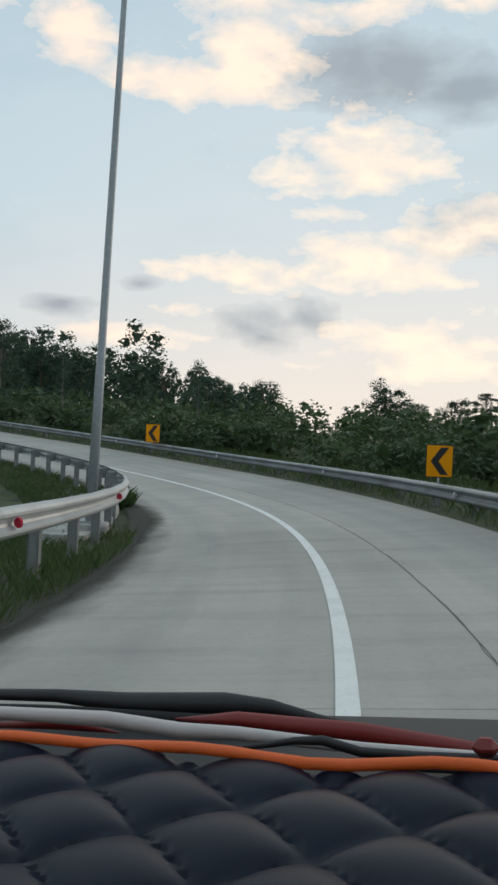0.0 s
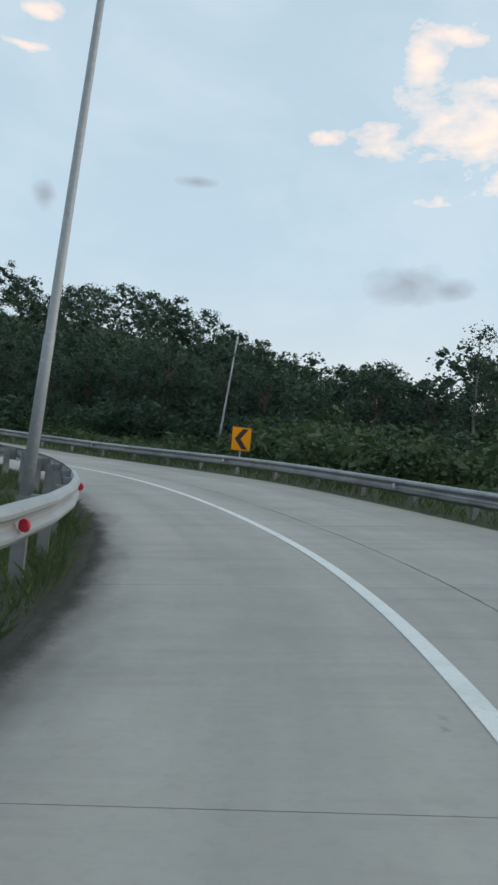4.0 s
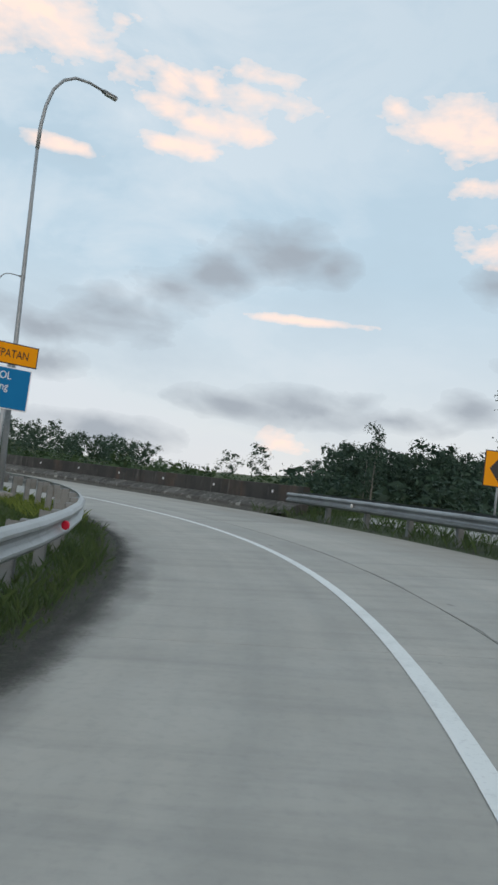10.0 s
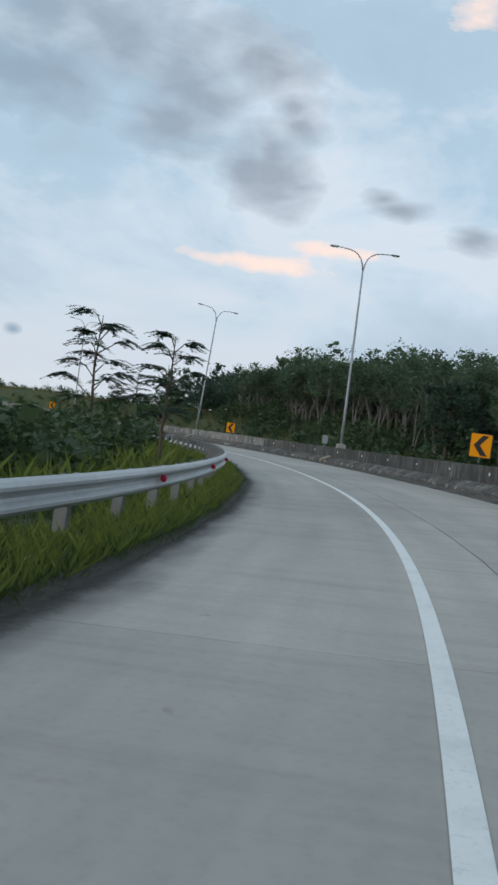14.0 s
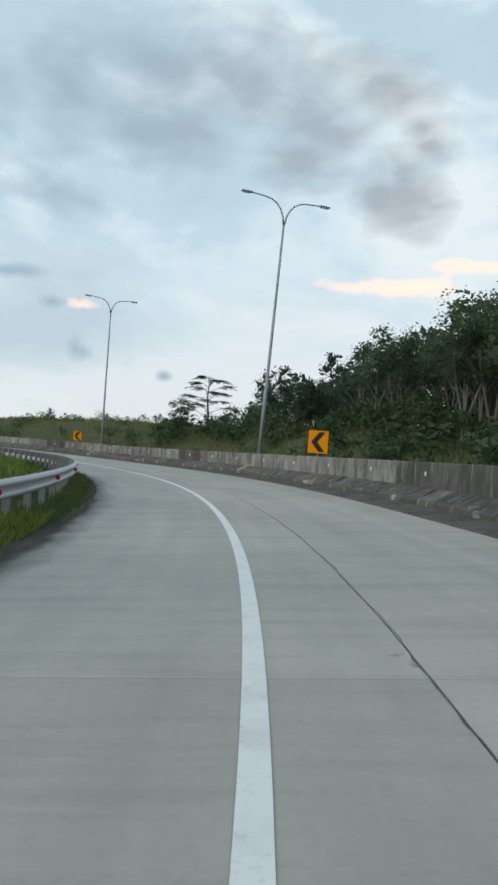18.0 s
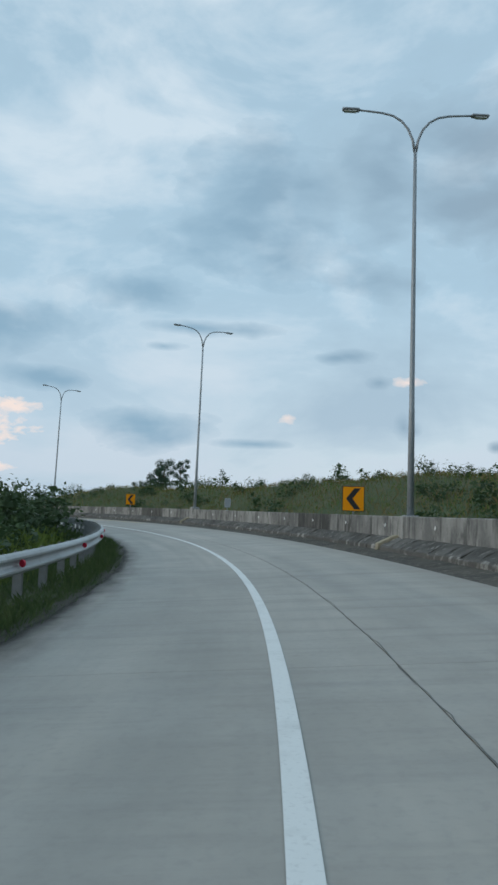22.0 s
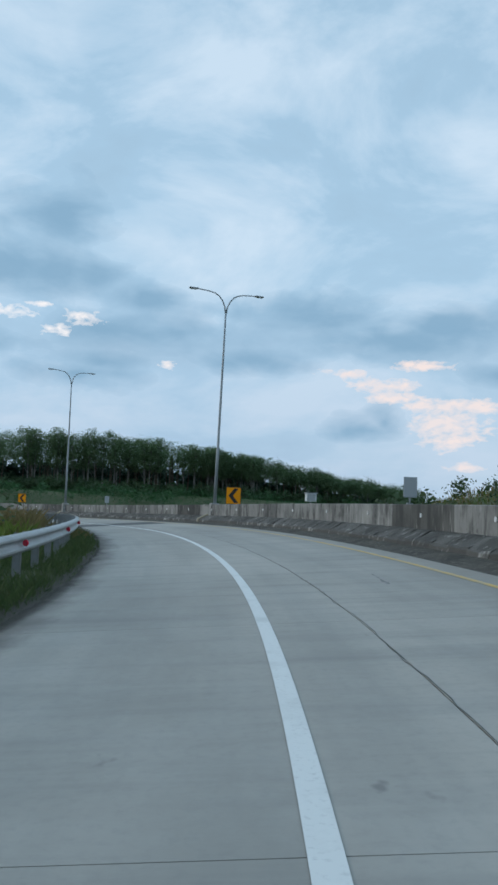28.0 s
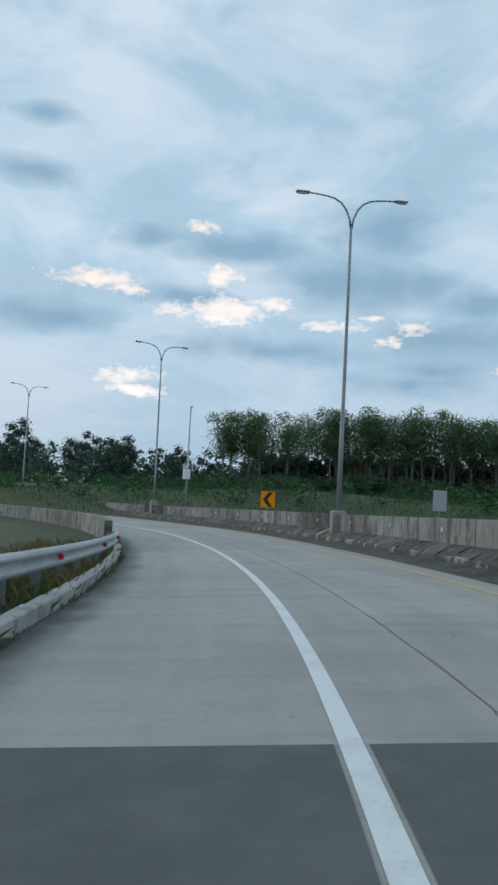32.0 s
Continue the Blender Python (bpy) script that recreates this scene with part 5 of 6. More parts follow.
def foot_mesh(length, seed):
    """One rough cast block of the footing: low chipped plinth, sloping top."""
    rng = np.random.default_rng(seed)
    bm = bmesh.new()
    n = 4
    prof = [(-0.56, -0.10), (-0.53, 0.09), (-0.48, 0.14), (-0.31, 0.235), (-0.13, 0.33), (0.02, 0.37)]
    rows = []
    skew = rng.normal(0, 0.008)
    for i in range(n):
        y = 0.004 + (length - 0.008) * i / (n - 1)
        rows.append([bm.verts.new((x + rng.normal(0, 0.012) * (0 < k < 5), y + skew * (5 - k) * 0.5, z + rng.normal(0, 0.014) * (0 < k < 5))) for k, (x, z) in enumerate(prof)])
    for r0, r1 in zip(rows, rows[1:]):
        for k in range(len(prof) - 1):
            bm.faces.new((r0[k], r1[k], r1[k + 1], r0[k + 1])).material_index = int(k < 2)
    for r, flip in ((rows[0], 1), (rows[-1], -1)):
        low_ = bm.verts.new((0.02, r[0].co.y, -0.10))
        bm.faces.new((r + [low_])[::flip])
    bmesh.ops.recalc_face_normals(bm, faces=bm.faces)
    me = bpy.data.meshes.new("foot")
    bm.to_mesh(me)
    bm.free()
    me.materials.append(M["barrier_foot"])
    me.materials.append(M["foot_chips"])
    return me


def barrier(s0, s1):
    top = tagged(new("concrete_barrier"), "weathered concrete parapet wall with black water stains", "barrier", kind="structure")
    panels, feet = {}, {}
    step, n = 4.0, int((s1 - s0) / 4.0)
    for i in range(n):
        s = s0 + i * step
        o0, o1 = float(right_edge(s)) + WALL_FACE, float(right_edge(s + step)) + WALL_FACE
        a, b = V(on_road(s, o0)), V(on_road(s + step, o1))
        d = b - a
        key = round(d.length, 1)
        if key not in panels:
            panels[key] = (wall_panel_mesh(key + 0.02), wall_panel_mesh(key + 0.02, "barrier_dark"), wall_panel_mesh(key + 0.02, "barrier_black"))
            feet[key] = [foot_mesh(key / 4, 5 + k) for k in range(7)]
        yaw, pitch = math.degrees(math.atan2(-d.x, d.y)), math.degrees(math.asin(d.z / d.length))
        m = Matrix.Translation(a) @ pose(0, 0, 0, 0, 0, yaw) @ pose(0, 0, 0, pitch, 0, 0)
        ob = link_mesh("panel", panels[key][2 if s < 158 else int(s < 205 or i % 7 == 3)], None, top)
        ob.matrix_world = m
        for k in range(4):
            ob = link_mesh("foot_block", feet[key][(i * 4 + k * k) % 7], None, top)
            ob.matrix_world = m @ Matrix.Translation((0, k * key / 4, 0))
        ob = link_mesh("reflector", REFLECTOR_WHITE, None, top)
        ob.matrix_world = m @ pose(-0.012, 2.0, 0.68, 0, 0, 90)
    for s in SPOUTS:
        bm = bmesh.new()
        r = [[bm.verts.new((x, y, z)) for x, z in ((-0.62, 0.0), (-0.60, 0.18), (-0.10, 0.42), (0.02, 0.42), (0.02, 0.0))] for y in (-0.13, 0.13)]
        for k in range(5):
            bm.faces.new((r[0][k], r[0][(k + 1) % 5], r[1][(k + 1) % 5], r[1][k]))
        bm.faces.new(r[0])
        bm.faces.new(r[1][::-1])
        bmesh.ops.recalc_face_normals(bm, faces=bm.faces)
        bmesh.ops.bevel(bm, geom=list(bm.edges), offset=0.012, segments=1, affect="EDGES")
        part("drain_spout", bm, M["spout"], top, "cream concrete drain spout").matrix_world = frame_at(s, float(right_edge(s)) + WALL_FACE, 0.0)
    return top


LAMPS = (  # station, metres behind the edge of the road, height, lean across and along in degrees, turn
    (164.6, 1.47, 1.14, -1.0, 0.1, 6.2),
    (193.5, 1.81, 1.13, -1.0, 1.0, -4.6),
    (222.2, 1.62, 0.82, 1.6, -1.7, 0.9),
    (251.3, 1.62, 0.92, -0.0, 0.8, -5.5),
    (280.8, 1.60, 1.03, 0.2, -0.9, 6.6),
    (310.5, 1.46, 0.88, 1.3, 0.1, 6.5),
    (341.0, 1.62, 0.97, 1.2, -0.0, -3.0),
    (370.4, 1.45, 1.03, -0.1, -0.2, -2.3),
    (401.2, 1.51, 1.24, -0.5, -0.0, 3.2),
    (430.4, 1.60, 1.05, 0.0, 0.0, 0.0))
SPOUTS = [row[0] + 0.4 for row in LAMPS]
barrier(WALL_FROM, ROAD_TO)


# ---- lamp posts ----
def arm_points(side, reach, rise):
    """Up from the post, then round and out, nearly level at the end."""
    return [(side * reach * x, 0, rise * z) for x, z in ((0.01, 0.0), (0.045, 0.3), (0.13, 0.58), (0.25, 0.78), (0.40, 0.90), (0.58, 0.955), (0.78, 0.98), (1.0, 1.0))]


def lamp_head(side):
    bm = box_bm(bmesh.new(), (0.52, 0.20, 0.08), (side * 0.24, 0, 0.0), 0.03)
    return bm


def make_lamp(double, pedestal):
    top = new("street_lamp")
    words = "tall grey steel lamp post with two curved arms" if double else "tall grey steel lamp post with one curved arm"
    tagged(top, words, "street lamp", "lamp posts with two arms" if double else "lamp posts with one arm")
    if pedestal:
        part("pedestal", box((0.52, 0.40, 1.15), (0, 0, -0.55), 0.015), M["pedestal"], top)
    else:
        part("foundation", box((0.62, 0.62, 0.6), (0, 0, -0.05), 0.03), M["pedestal"], top, "weathered concrete foundation block")
    part("base_plate", box((0.36, 0.36, 0.03), (0, 0, 0.04 if pedestal else 0.265)), M["steel"], top)
    z0 = 0.03 if pedestal else -0.3
    part("pole", tube([(0, 0, z0), (0, 0, 3), (0, 0, 3.05), (0, 0, 8), (0, 0, 10.66 if double else 10.0)], [0.098, 0.082, 0.074, 0.058, 0.048], 12), M["steel"], top, smooth=True)
    if double:
        for side in (-1, 1):
            arm = part("arm", tube([(x, y, z + 10.58) for x, y, z in arm_points(side, 1.68, 1.2)], [0.042, 0.040, 0.038, 0.036, 0.034, 0.032, 0.031, 0.03], 12), M["steel"], top, smooth=True)
            h = part("lamp_head", lamp_head(side), M["lamp"], top)
            h.location = (side * 1.66, 0, 11.78)
            part("lens", box((0.34, 0.14, 0.02), (side * 0.26, 0, -0.055)), M["lens"], h)
    else:
        pts = [(0, 0, 10.0), (0.03, 0, 10.7), (0.12, 0, 11.3), (0.30, 0, 11.85), (0.58, 0, 12.22), (0.95, 0, 12.42), (1.40, 0, 12.44), (1.88, 0, 12.35)]
        part("arm", tube(pts, [0.06, 0.057, 0.054, 0.05, 0.047, 0.044, 0.042, 0.04], 12), M["steel"], top, smooth=True)
        h = part("lamp_head", lamp_head(1), M["lamp"], top)
        h.location = (1.86, 0, 12.35)
        h.rotation_euler = (0, radians(9), 0)
        part("lens", box((0.4, 0.16, 0.02), (0.3, 0, -0.055)), M["lens"], h)
    return top


first = None
for s, back, up, lean, nod, turn in LAMPS:
    m = frame_at(s, float(right_edge(s)) + back, up, turn) @ pose(0, 0, 0, -nod, lean, 0)
    if first is None:
        first = make_lamp(True, True)
        first.matrix_world = m
    else:
        copy_thing(first, m)
single = None
for s, o, lean, nod, turn, tall in ((41.4, -3.53, 1.1, 0.1, 0, 1.0), (70.7, -3.62, 2.1, -1.5, 12, 0.94), (103.2, -3.93, -0.5, 0.1, 5.6, 1.02), (136.0, -3.93, -1.9, 1.4, 6, 1.06)):   # some stand a little askew
    m = frame_at(s, o, 0.0, turn) @ pose(0, 0, 0, -nod, lean, 0) @ Matrix.Diagonal((1, 1, tall, 1))
    if single is None:
        single = make_lamp(False, False)
        single.matrix_world = m
    else:
        copy_thing(single, m)


# a lamp on the ground beyond the outer guardrail, its arm over the ramp
def ground_pose(x, y, turn):
    return pose(x, y, float(terrain(np.array([x]), np.array([y]))[0]), 0, 0, turn)


copy_thing(single, ground_pose(-79.6, 38.1, heading(123) + 128) @ Matrix.Diagonal((1, 1, 1.03, 1)))


# ---- chevron signs ----
def make_chevron(post):
    top = tagged(new("chevron_sign"), "yellow warning sign with a bold black chevron arrow", "road sign", "chevron signs")
    w, h = 0.76, 0.86
    part("plate", box((w - 0.045, 0.012, h - 0.045), (0, 0, 0), 0.004), M["sign_yellow"], top)
    part("border", box((w, 0.014, h), (0, 0.004, 0), 0.003), M["sign_black"], top)
    bm = bmesh.new()
    pts = [(-0.25, 0), (0.03, 0.36), (0.25, 0.36), (-0.03, 0), (0.25, -0.36), (0.03, -0.36)]
    f0 = [bm.verts.new((x, -0.0105, z)) for x, z in pts]
    bm.faces.new((f0[0], f0[3], f0[2], f0[1]))
    bm.faces.new((f0[0], f0[5], f0[4], f0[3]))
    r = bmesh.ops.extrude_face_region(bm, geom=list(bm.faces))
    bmesh.ops.translate(bm, verts=[q for q in r["geom"] if isinstance(q, bmesh.types.BMVert)], vec=(0, 0.003, 0))
    bmesh.ops.recalc_face_normals(bm, faces=bm.faces)
    part("chevron", bm, M["sign_black"], top)
    part("post", tube([(0, 0.035, -post), (0, 0.035, 0.3)], [0.03, 0.03], 10), M["steel"], top, smooth=True)
    return top


low_sign = high_sign = None
for s, o, up in ((46.7, 5.21, 0.83), (63.6, 4.02, 0.99), (84.1, 6.19, 1.09), (104.7, 5.72, 1.33), (127.1, 6.39, 1.76)):
    m = frame_at(s, o, up, -4 if s < 70 else -14)
    if low_sign is None:
        low_sign = make_chevron(1.6)
        low_sign.matrix_world = m
    else:
        copy_thing(low_sign, m)
for s, up in ((174.3, 1.63), (214.5, 1.47), (256.4, 1.49), (293.7, 1.58), (337.7, 1.38), (380.4, 1.49), (421.0, 1.5)):
    m = frame_at(s, float(right_edge(s)) + WALL_FACE + 0.12, up, -14)
    if high_sign is None:
        high_sign = make_chevron(0.62)
        high_sign.matrix_world = m
    else:
        copy_thing(high_sign, m)


# ---- direction sign ----
def words(text, size, at, mat, parent, name="lettering", narrow=0.86):
    cu = bpy.data.curves.new(name, "FONT")
    cu.body, cu.size, cu.align_x, cu.extrude = text, size, "CENTER", 0.002
    tmp = bpy.data.objects.new("tmp", cu)
    scene.collection.objects.link(tmp)
    bpy.context.view_layer.update()
    me = bpy.data.meshes.new_from_object(tmp.evaluated_get(bpy.context.evaluated_depsgraph_get()))
    bpy.data.objects.remove(tmp)
    me.materials.clear()
    me.materials.append(mat)
    ob = link_mesh(name, me, None, parent)
    ob.matrix_local = Matrix.Translation(at) @ pose(0, 0, 0, 90, 0, 0) @ Matrix.Diagonal((narrow, 1, 1, 1))
    return ob


def make_direction_sign():
    top = tagged(new("direction_sign"), "blue toll gate sign under an orange slow down panel", "road sign")
    p1 = part("orange_panel", box((3.1, 0.03, 0.54), (0, 0, 4.05), 0.006), M["sign_yellow"], top, "orange panel with black words")
    part("orange_panel_edge", box((3.16, 0.02, 0.60), (0, 0.008, 4.05), 0.004), M["sign_black"], top)
    p2 = part("blue_panel", box((3.0, 0.03, 1.12), (-0.06, 0, 3.08), 0.006), M["sign_blue"], top, "blue panel with white words")
    part("white_edge", box((3.06, 0.022, 1.18), (-0.06, 0.010, 3.08), 0.004), M["sign_white"], top)
    for text, size, x, z, mat in (("KURANGI", 0.32, -0.84, 3.94, "sign_black"), ("KECEPATAN", 0.32, 0.62, 3.94, "sign_black"),
                                  ("GERBANG", 0.30, -0.48, 3.33, "sign_white"), ("TOL", 0.30, 0.66, 3.33, "sign_white"),
                                  ("Karang", 0.30, -0.62, 3.02, "sign_white"), ("Joang", 0.30, 0.58, 3.02, "sign_white"),
                                  ("1", 0.30, -0.36, 2.66, "sign_white"), ("Km", 0.30, 0.06, 2.66, "sign_white")):
        words(text, size, (x, -0.022, z), M[mat], top, narrow=0.78 if mat == "sign_black" else 0.86)
    for x in (-0.95, 0.85):
        part("post", tube([(x, 0.09, -0.6), (x, 0.09, 4.2)], [0.07, 0.07], 12), M["steel"], top, smooth=True)
    return top


make_direction_sign().matrix_world = frame_at(134.6, -5.2, 0.2, 8)

# ---- small things on and behind the barrier ----
def make_plate(label):
    top = tagged(new("sign_plate"), label, "sign plate", "plates on the barrier")
    part("plate", box((0.36, 0.02, 0.52), (0, 0, 0.42), 0.01), M["sign_back"], top)
    part("post", tube([(0, 0.03, -0.05), (0, 0.03, 0.6)], [0.025, 0.025], 8), M["steel"], top, smooth=True)
    part("foot_plate", box((0.14, 0.12, 0.02), (0, 0.03, 0.005)), M["steel"], top)
    return top


plate = None
for s in (195.5, 274.5, 317.8, 361.3):
    m = frame_at(s, float(right_edge(s)) + WALL_FACE + 0.1, 0.95)
    if plate is None:
        plate = make_plate("plain grey metal plate on top of the barrier")
        plate.matrix_world = m
    else:
        copy_thing(plate, m)


def make_cabinet():
    top = tagged(new("roadside_cabinet"), "small white metal cabinet on a post behind the barrier", "cabinet")
    part("body", box((0.7, 0.5, 0.55), (0, 0, 1.75), 0.02), M["sign_white"], top)
    part("roof", box((0.84, 0.64, 0.06), (0, 0, 2.06), 0.015), M["sign_back"], top)
    part("door", box((0.58, 0.012, 0.46), (0, -0.257, 1.75), 0.004), M["sign_back"], top)
    part("post", tube([(0, 0, -0.5), (0, 0, 1.48)], [0.06, 0.06], 10), M["steel"], top, smooth=True)
    return top


cab_x, cab_y = 33.9, -145.6
make_cabinet().matrix_world = ground_pose(cab_x, cab_y, 255)


def make_mast():
    top = tagged(new("camera_mast"), "thin grey steel mast with a white equipment box", "mast")
    part("pole", tube([(0, 0, -0.4), (0, 0, 3.5), (0, 0, 8.6)], [0.08, 0.07, 0.045], 10), M["steel"], top, smooth=True)
    part("equipment_box", box((0.5, 0.3, 0.75), (-0.1, -0.2, 3.4), 0.02), M["sign_white"], top)
    part("camera_housing", box((0.14, 0.4, 0.14), (0, -0.15, 8.55), 0.02), M["sign_white"], top)
    return top


make_mast().matrix_world = ground_pose(88.0, -125.3, 290)
copy_thing(single, ground_pose(-46.0, 58.2, 140) @ pose(0, 0, 0, 5, 0, 0) @ Matrix.Diagonal((0.9, 0.9, 0.58, 1)))
copy_thing(single, ground_pose(-52.0, 128.0, 260))

# inner parapet of the bridge and the kerb that leads to it
INNER_WALL = 368.0
wall_in = tagged(new("concrete_parapet"), "grey concrete parapet on the inner side of the bridge", "barrier", kind="structure")
panel_in = {}
for i in range(17):
    s = INNER_WALL + 4.0 * i
    a, b = V(on_road(s, -3.32, -0.02)), V(on_road(s + 4, -3.32, -0.02))
    d = b - a
    key = round(d.length, 1)
    if key not in panel_in:
        panel_in[key] = wall_panel_mesh(key + 0.02)
    ob = link_mesh("panel", panel_in[key], None, wall_in)
    ob.matrix_world = Matrix.Translation(a) @ pose(0, 0, 0, 0, 0, math.degrees(math.atan2(-d.x, d.y))) @ pose(0, 0, 0, math.degrees(math.asin(d.z / d.length)), 0, 0)
M["kerb"] = surface("kerb_concrete", (0.42, 0.41, 0.38), 0.9, layers=[(2, 0.45, 0.7, (0.18, 0.175, 0.155), 0.8, (1, 1, 1)), (12, 0.5, 0.75, (0.5, 0.49, 0.46), 0.4, (1, 1, 1))], bump=(25, 0.01), var=0.12)
kerb = tagged(new("kerb"), "worn pale concrete kerb stones", "kerb", kind="structure")
stone = bpy.data.meshes.new("kerb_stone")
bm = box((0.2, 0.985, 0.34), (0, 0.5, 0.0), 0.02)
bm.to_mesh(stone)
bm.free()
stone.materials.append(M["kerb"])
for i in range(19):
    s = 349.0 + i
    ob = link_mesh("kerb_stone", stone, None, kerb)
    ob.matrix_world = frame_at(s, LEFT_EDGE - 0.12, 0.0)

# concrete pad under the posts at the start of the inner guardrail
M["pad"] = surface("pad_concrete", (0.40, 0.40, 0.37), 0.9, layers=[(1.5, 0.45, 0.7, (0.16, 0.16, 0.14), 0.8, (1, 1, 1)), (14, 0.5, 0.75, (0.48, 0.47, 0.44), 0.4, (1, 1, 1))], bump=(22, 0.01))
pad = tagged(new("concrete_pad"), "weathered concrete pad under the guardrail posts", "concrete pad", kind="structure")
for i in range(6):
    s = 40.4 + 1.2 * i
    ob = part("slab", box((0.8, 1.17, 0.24), (-0.4, 0.6, 0.0), 0.015), M["pad"], pad)
    ob.matrix_world = frame_at(s, -3.52 + 0.09 * i, 0.0, -5)

# small yellow marker by the inner guardrail
M["marker_yellow"] = surface("marker_yellow", (0.62, 0.60, 0.04), 0.5, layers=[(8, 0.45, 0.75, (0.5, 0.47, 0.06), 0.6, (1, 1, 1))])
marker = tagged(new("marker_plate"), "small yellow square marker plate on a thin stake", "marker")
part("plate", box((0.21, 0.006, 0.2), (0, 0, 0.45), 0.003), M["marker_yellow"], marker)
part("mark", box((0.07, 0.004, 0.06), (0, -0.004, 0.46), 0.002), M["black_plastic"], marker, "dark mark")
part("stake", tube([(0, 0.012, -0.15), (0, 0.012, 0.5)], [0.011, 0.011], 8), M["post"], marker, "thin grey stake")
marker.matrix_world = frame_at(335.8, rail_l(335.8) + 0.13, 0.0, 8)

# scraps of litter on the verge
M["litter"] = surface("white_litter", (0.7, 0.7, 0.68), 0.6)
rng = np.random.default_rng(77)
for s in (54.5, 84.8, 153.0, 261.5, 263.0, 300.5):
    bm = bmesh.new()
    bmesh.ops.create_icosphere(bm, subdivisions=2, radius=0.09)
    for q in bm.verts:
        q.co *= 0.6 + 0.8 * rng.random()
        q.co.z *= 0.4
    ob = part("litter", bm, M["litter"], None)
    tagged(ob, "crumpled white scrap of plastic on the verge", "litter", "litter")
    ob.matrix_world = frame_at(s, LEFT_EDGE - 0.25 - 0.4 * rng.random(), 0.03)

# ---- the car at the start of the drive: quilted dashboard mat, wipers, bonnet ----
M["mat"] = surface("quilted_leatherette", (0.006, 0.0095, 0.020), 0.40, layers=[(25, 0.4, 0.7, (0.010, 0.014, 0.026), 0.6, (1, 1, 1))], spec=0.16)
M["piping"] = surface("orange_piping", (0.80, 0.13, 0.02), 0.5)
M["red_paint"] = surface("red_car_paint", (0.20, 0.022, 0.018), 0.35, layers=[(1.5, 0.4, 0.7, (0.24, 0.03, 0.022), 0.5, (1, 1, 1))], spec=0.4)
M["rubber"] = surface("tyre_rubber", (0.02, 0.02, 0.02), 0.85)
M["rim"] = surface("alloy_rim", (0.45, 0.46, 0.48), 0.3, 0.8)
# pale colour of the windscreen's reflection, given to a solid strip
M["pale_reflection"] = surface("pale_cowl_reflection", (0.55, 0.50, 0.48), 0.3)
CAR_FLOOR = on_road(26.9, 0.03)
EYE = -float(CAR_FLOOR[2])
car_place = pose(0, 0, 0, 0, -4.46, 0) @ pose(0, 0, 0, -1.2, 0, 0) @ Matrix.Translation((0, 0, -EYE))
car = tagged(new("car"), "red car with a dark quilted dashboard mat edged in orange", "car")


def front_edge(x):
    return float(np.interp(x, [-0.5, -0.21, -0.17, -0.128, -0.092, -0.05, 0.04, 0.063, 0.15, 1.05], [0.545, 0.541, 0.538, 0.529, 0.521, 0.517, 0.517, 0.513, 0.512, 0.475]))


def dash_mat():
    nx, ny = 300, 90
    inv = np.linalg.inv(np.array([[0.0468, 0.0503], [-0.0564, 0.0359]]))
    verts = []
    for j in range(ny):
        for i in range(nx):
            x = -0.50 + 1.55 * i / (nx - 1)
            y1 = front_edge(x)
            y = 0.20 + (y1 - 0.20) * j / (ny - 1)
            p, q = inv @ np.array([x + 0.1852, y - 0.4863])
            puff = (abs(math.sin(math.pi * p)) * abs(math.sin(math.pi * q))) ** 0.33
            fall = 0.10 * max(0.0, 0.30 - y) ** 1.2 * 4
            verts.append((x, y, EYE - 0.204 + 0.0135 * puff - fall))
    faces = [(j * nx + i, j * nx + i + 1, (j + 1) * nx + i + 1, (j + 1) * nx + i) for j in range(ny - 1) for i in range(nx - 1)]
    return mesh_of("dashboard_mat", verts, faces, M["mat"], True)


mat_ob = link_mesh("dashboard_mat", dash_mat(), None, car, "dark blue-black quilted leatherette mat")
edge_pts = [(x, front_edge(x) + 0.002, EYE - 0.191 + 0.002 * math.sin(x * 40)) for x in np.linspace(-0.5, 1.05, 60)]
part("piping", tube(edge_pts, [0.0042] * 60, 8), M["piping"], mat_ob, "bright orange piping", smooth=True)
part("dashboard", box((1.56, 0.46, 0.22), (0.275, 0.30, EYE - 0.335), 0.03), M["black_plastic"], car, "black plastic dashboard")
part("cowl", box((1.58, 0.34, 0.05), (0.275, 0.68, EYE - 0.285), 0.015), M["black_plastic"], car, "black plastic cowl below the windscreen")
def strip_tube(y, xz, radii, dip=0.0):
    return tube([(x, y + dip * k, EYE + z) for k, (x, z) in enumerate(xz)], radii, 8)


# no real trim: a pale bar shaped like the reflection above the cowl
part("cowl_trim", strip_tube(0.66, ((-0.48, -0.210), (-0.337, -0.210), (-0.239, -0.213), (-0.174, -0.221), (-0.126, -0.222), (-0.024, -0.231), (0.4, -0.25)), [0.005, 0.006, 0.007, 0.007, 0.006, 0.005, 0.004]), M["pale_reflection"], car, "pale strip standing in for a reflection along the cowl", smooth=True)
part("cowl_edge", strip_tube(0.70, ((-0.19, -0.224), (-0.133, -0.223), (-0.025, -0.232), (0.032, -0.240), (0.078, -0.247), (0.5, -0.262)), [0.0008, 0.007, 0.009, 0.009, 0.009, 0.008]), M["red_paint"], car, "dark red edge of the bonnet", smooth=True)
part("cowl_edge", strip_tube(0.68, ((-0.36, -0.228), (-0.294, -0.224), (-0.236, -0.231)), [0.002, 0.006, 0.0008]), M["red_paint"], car, smooth=True)
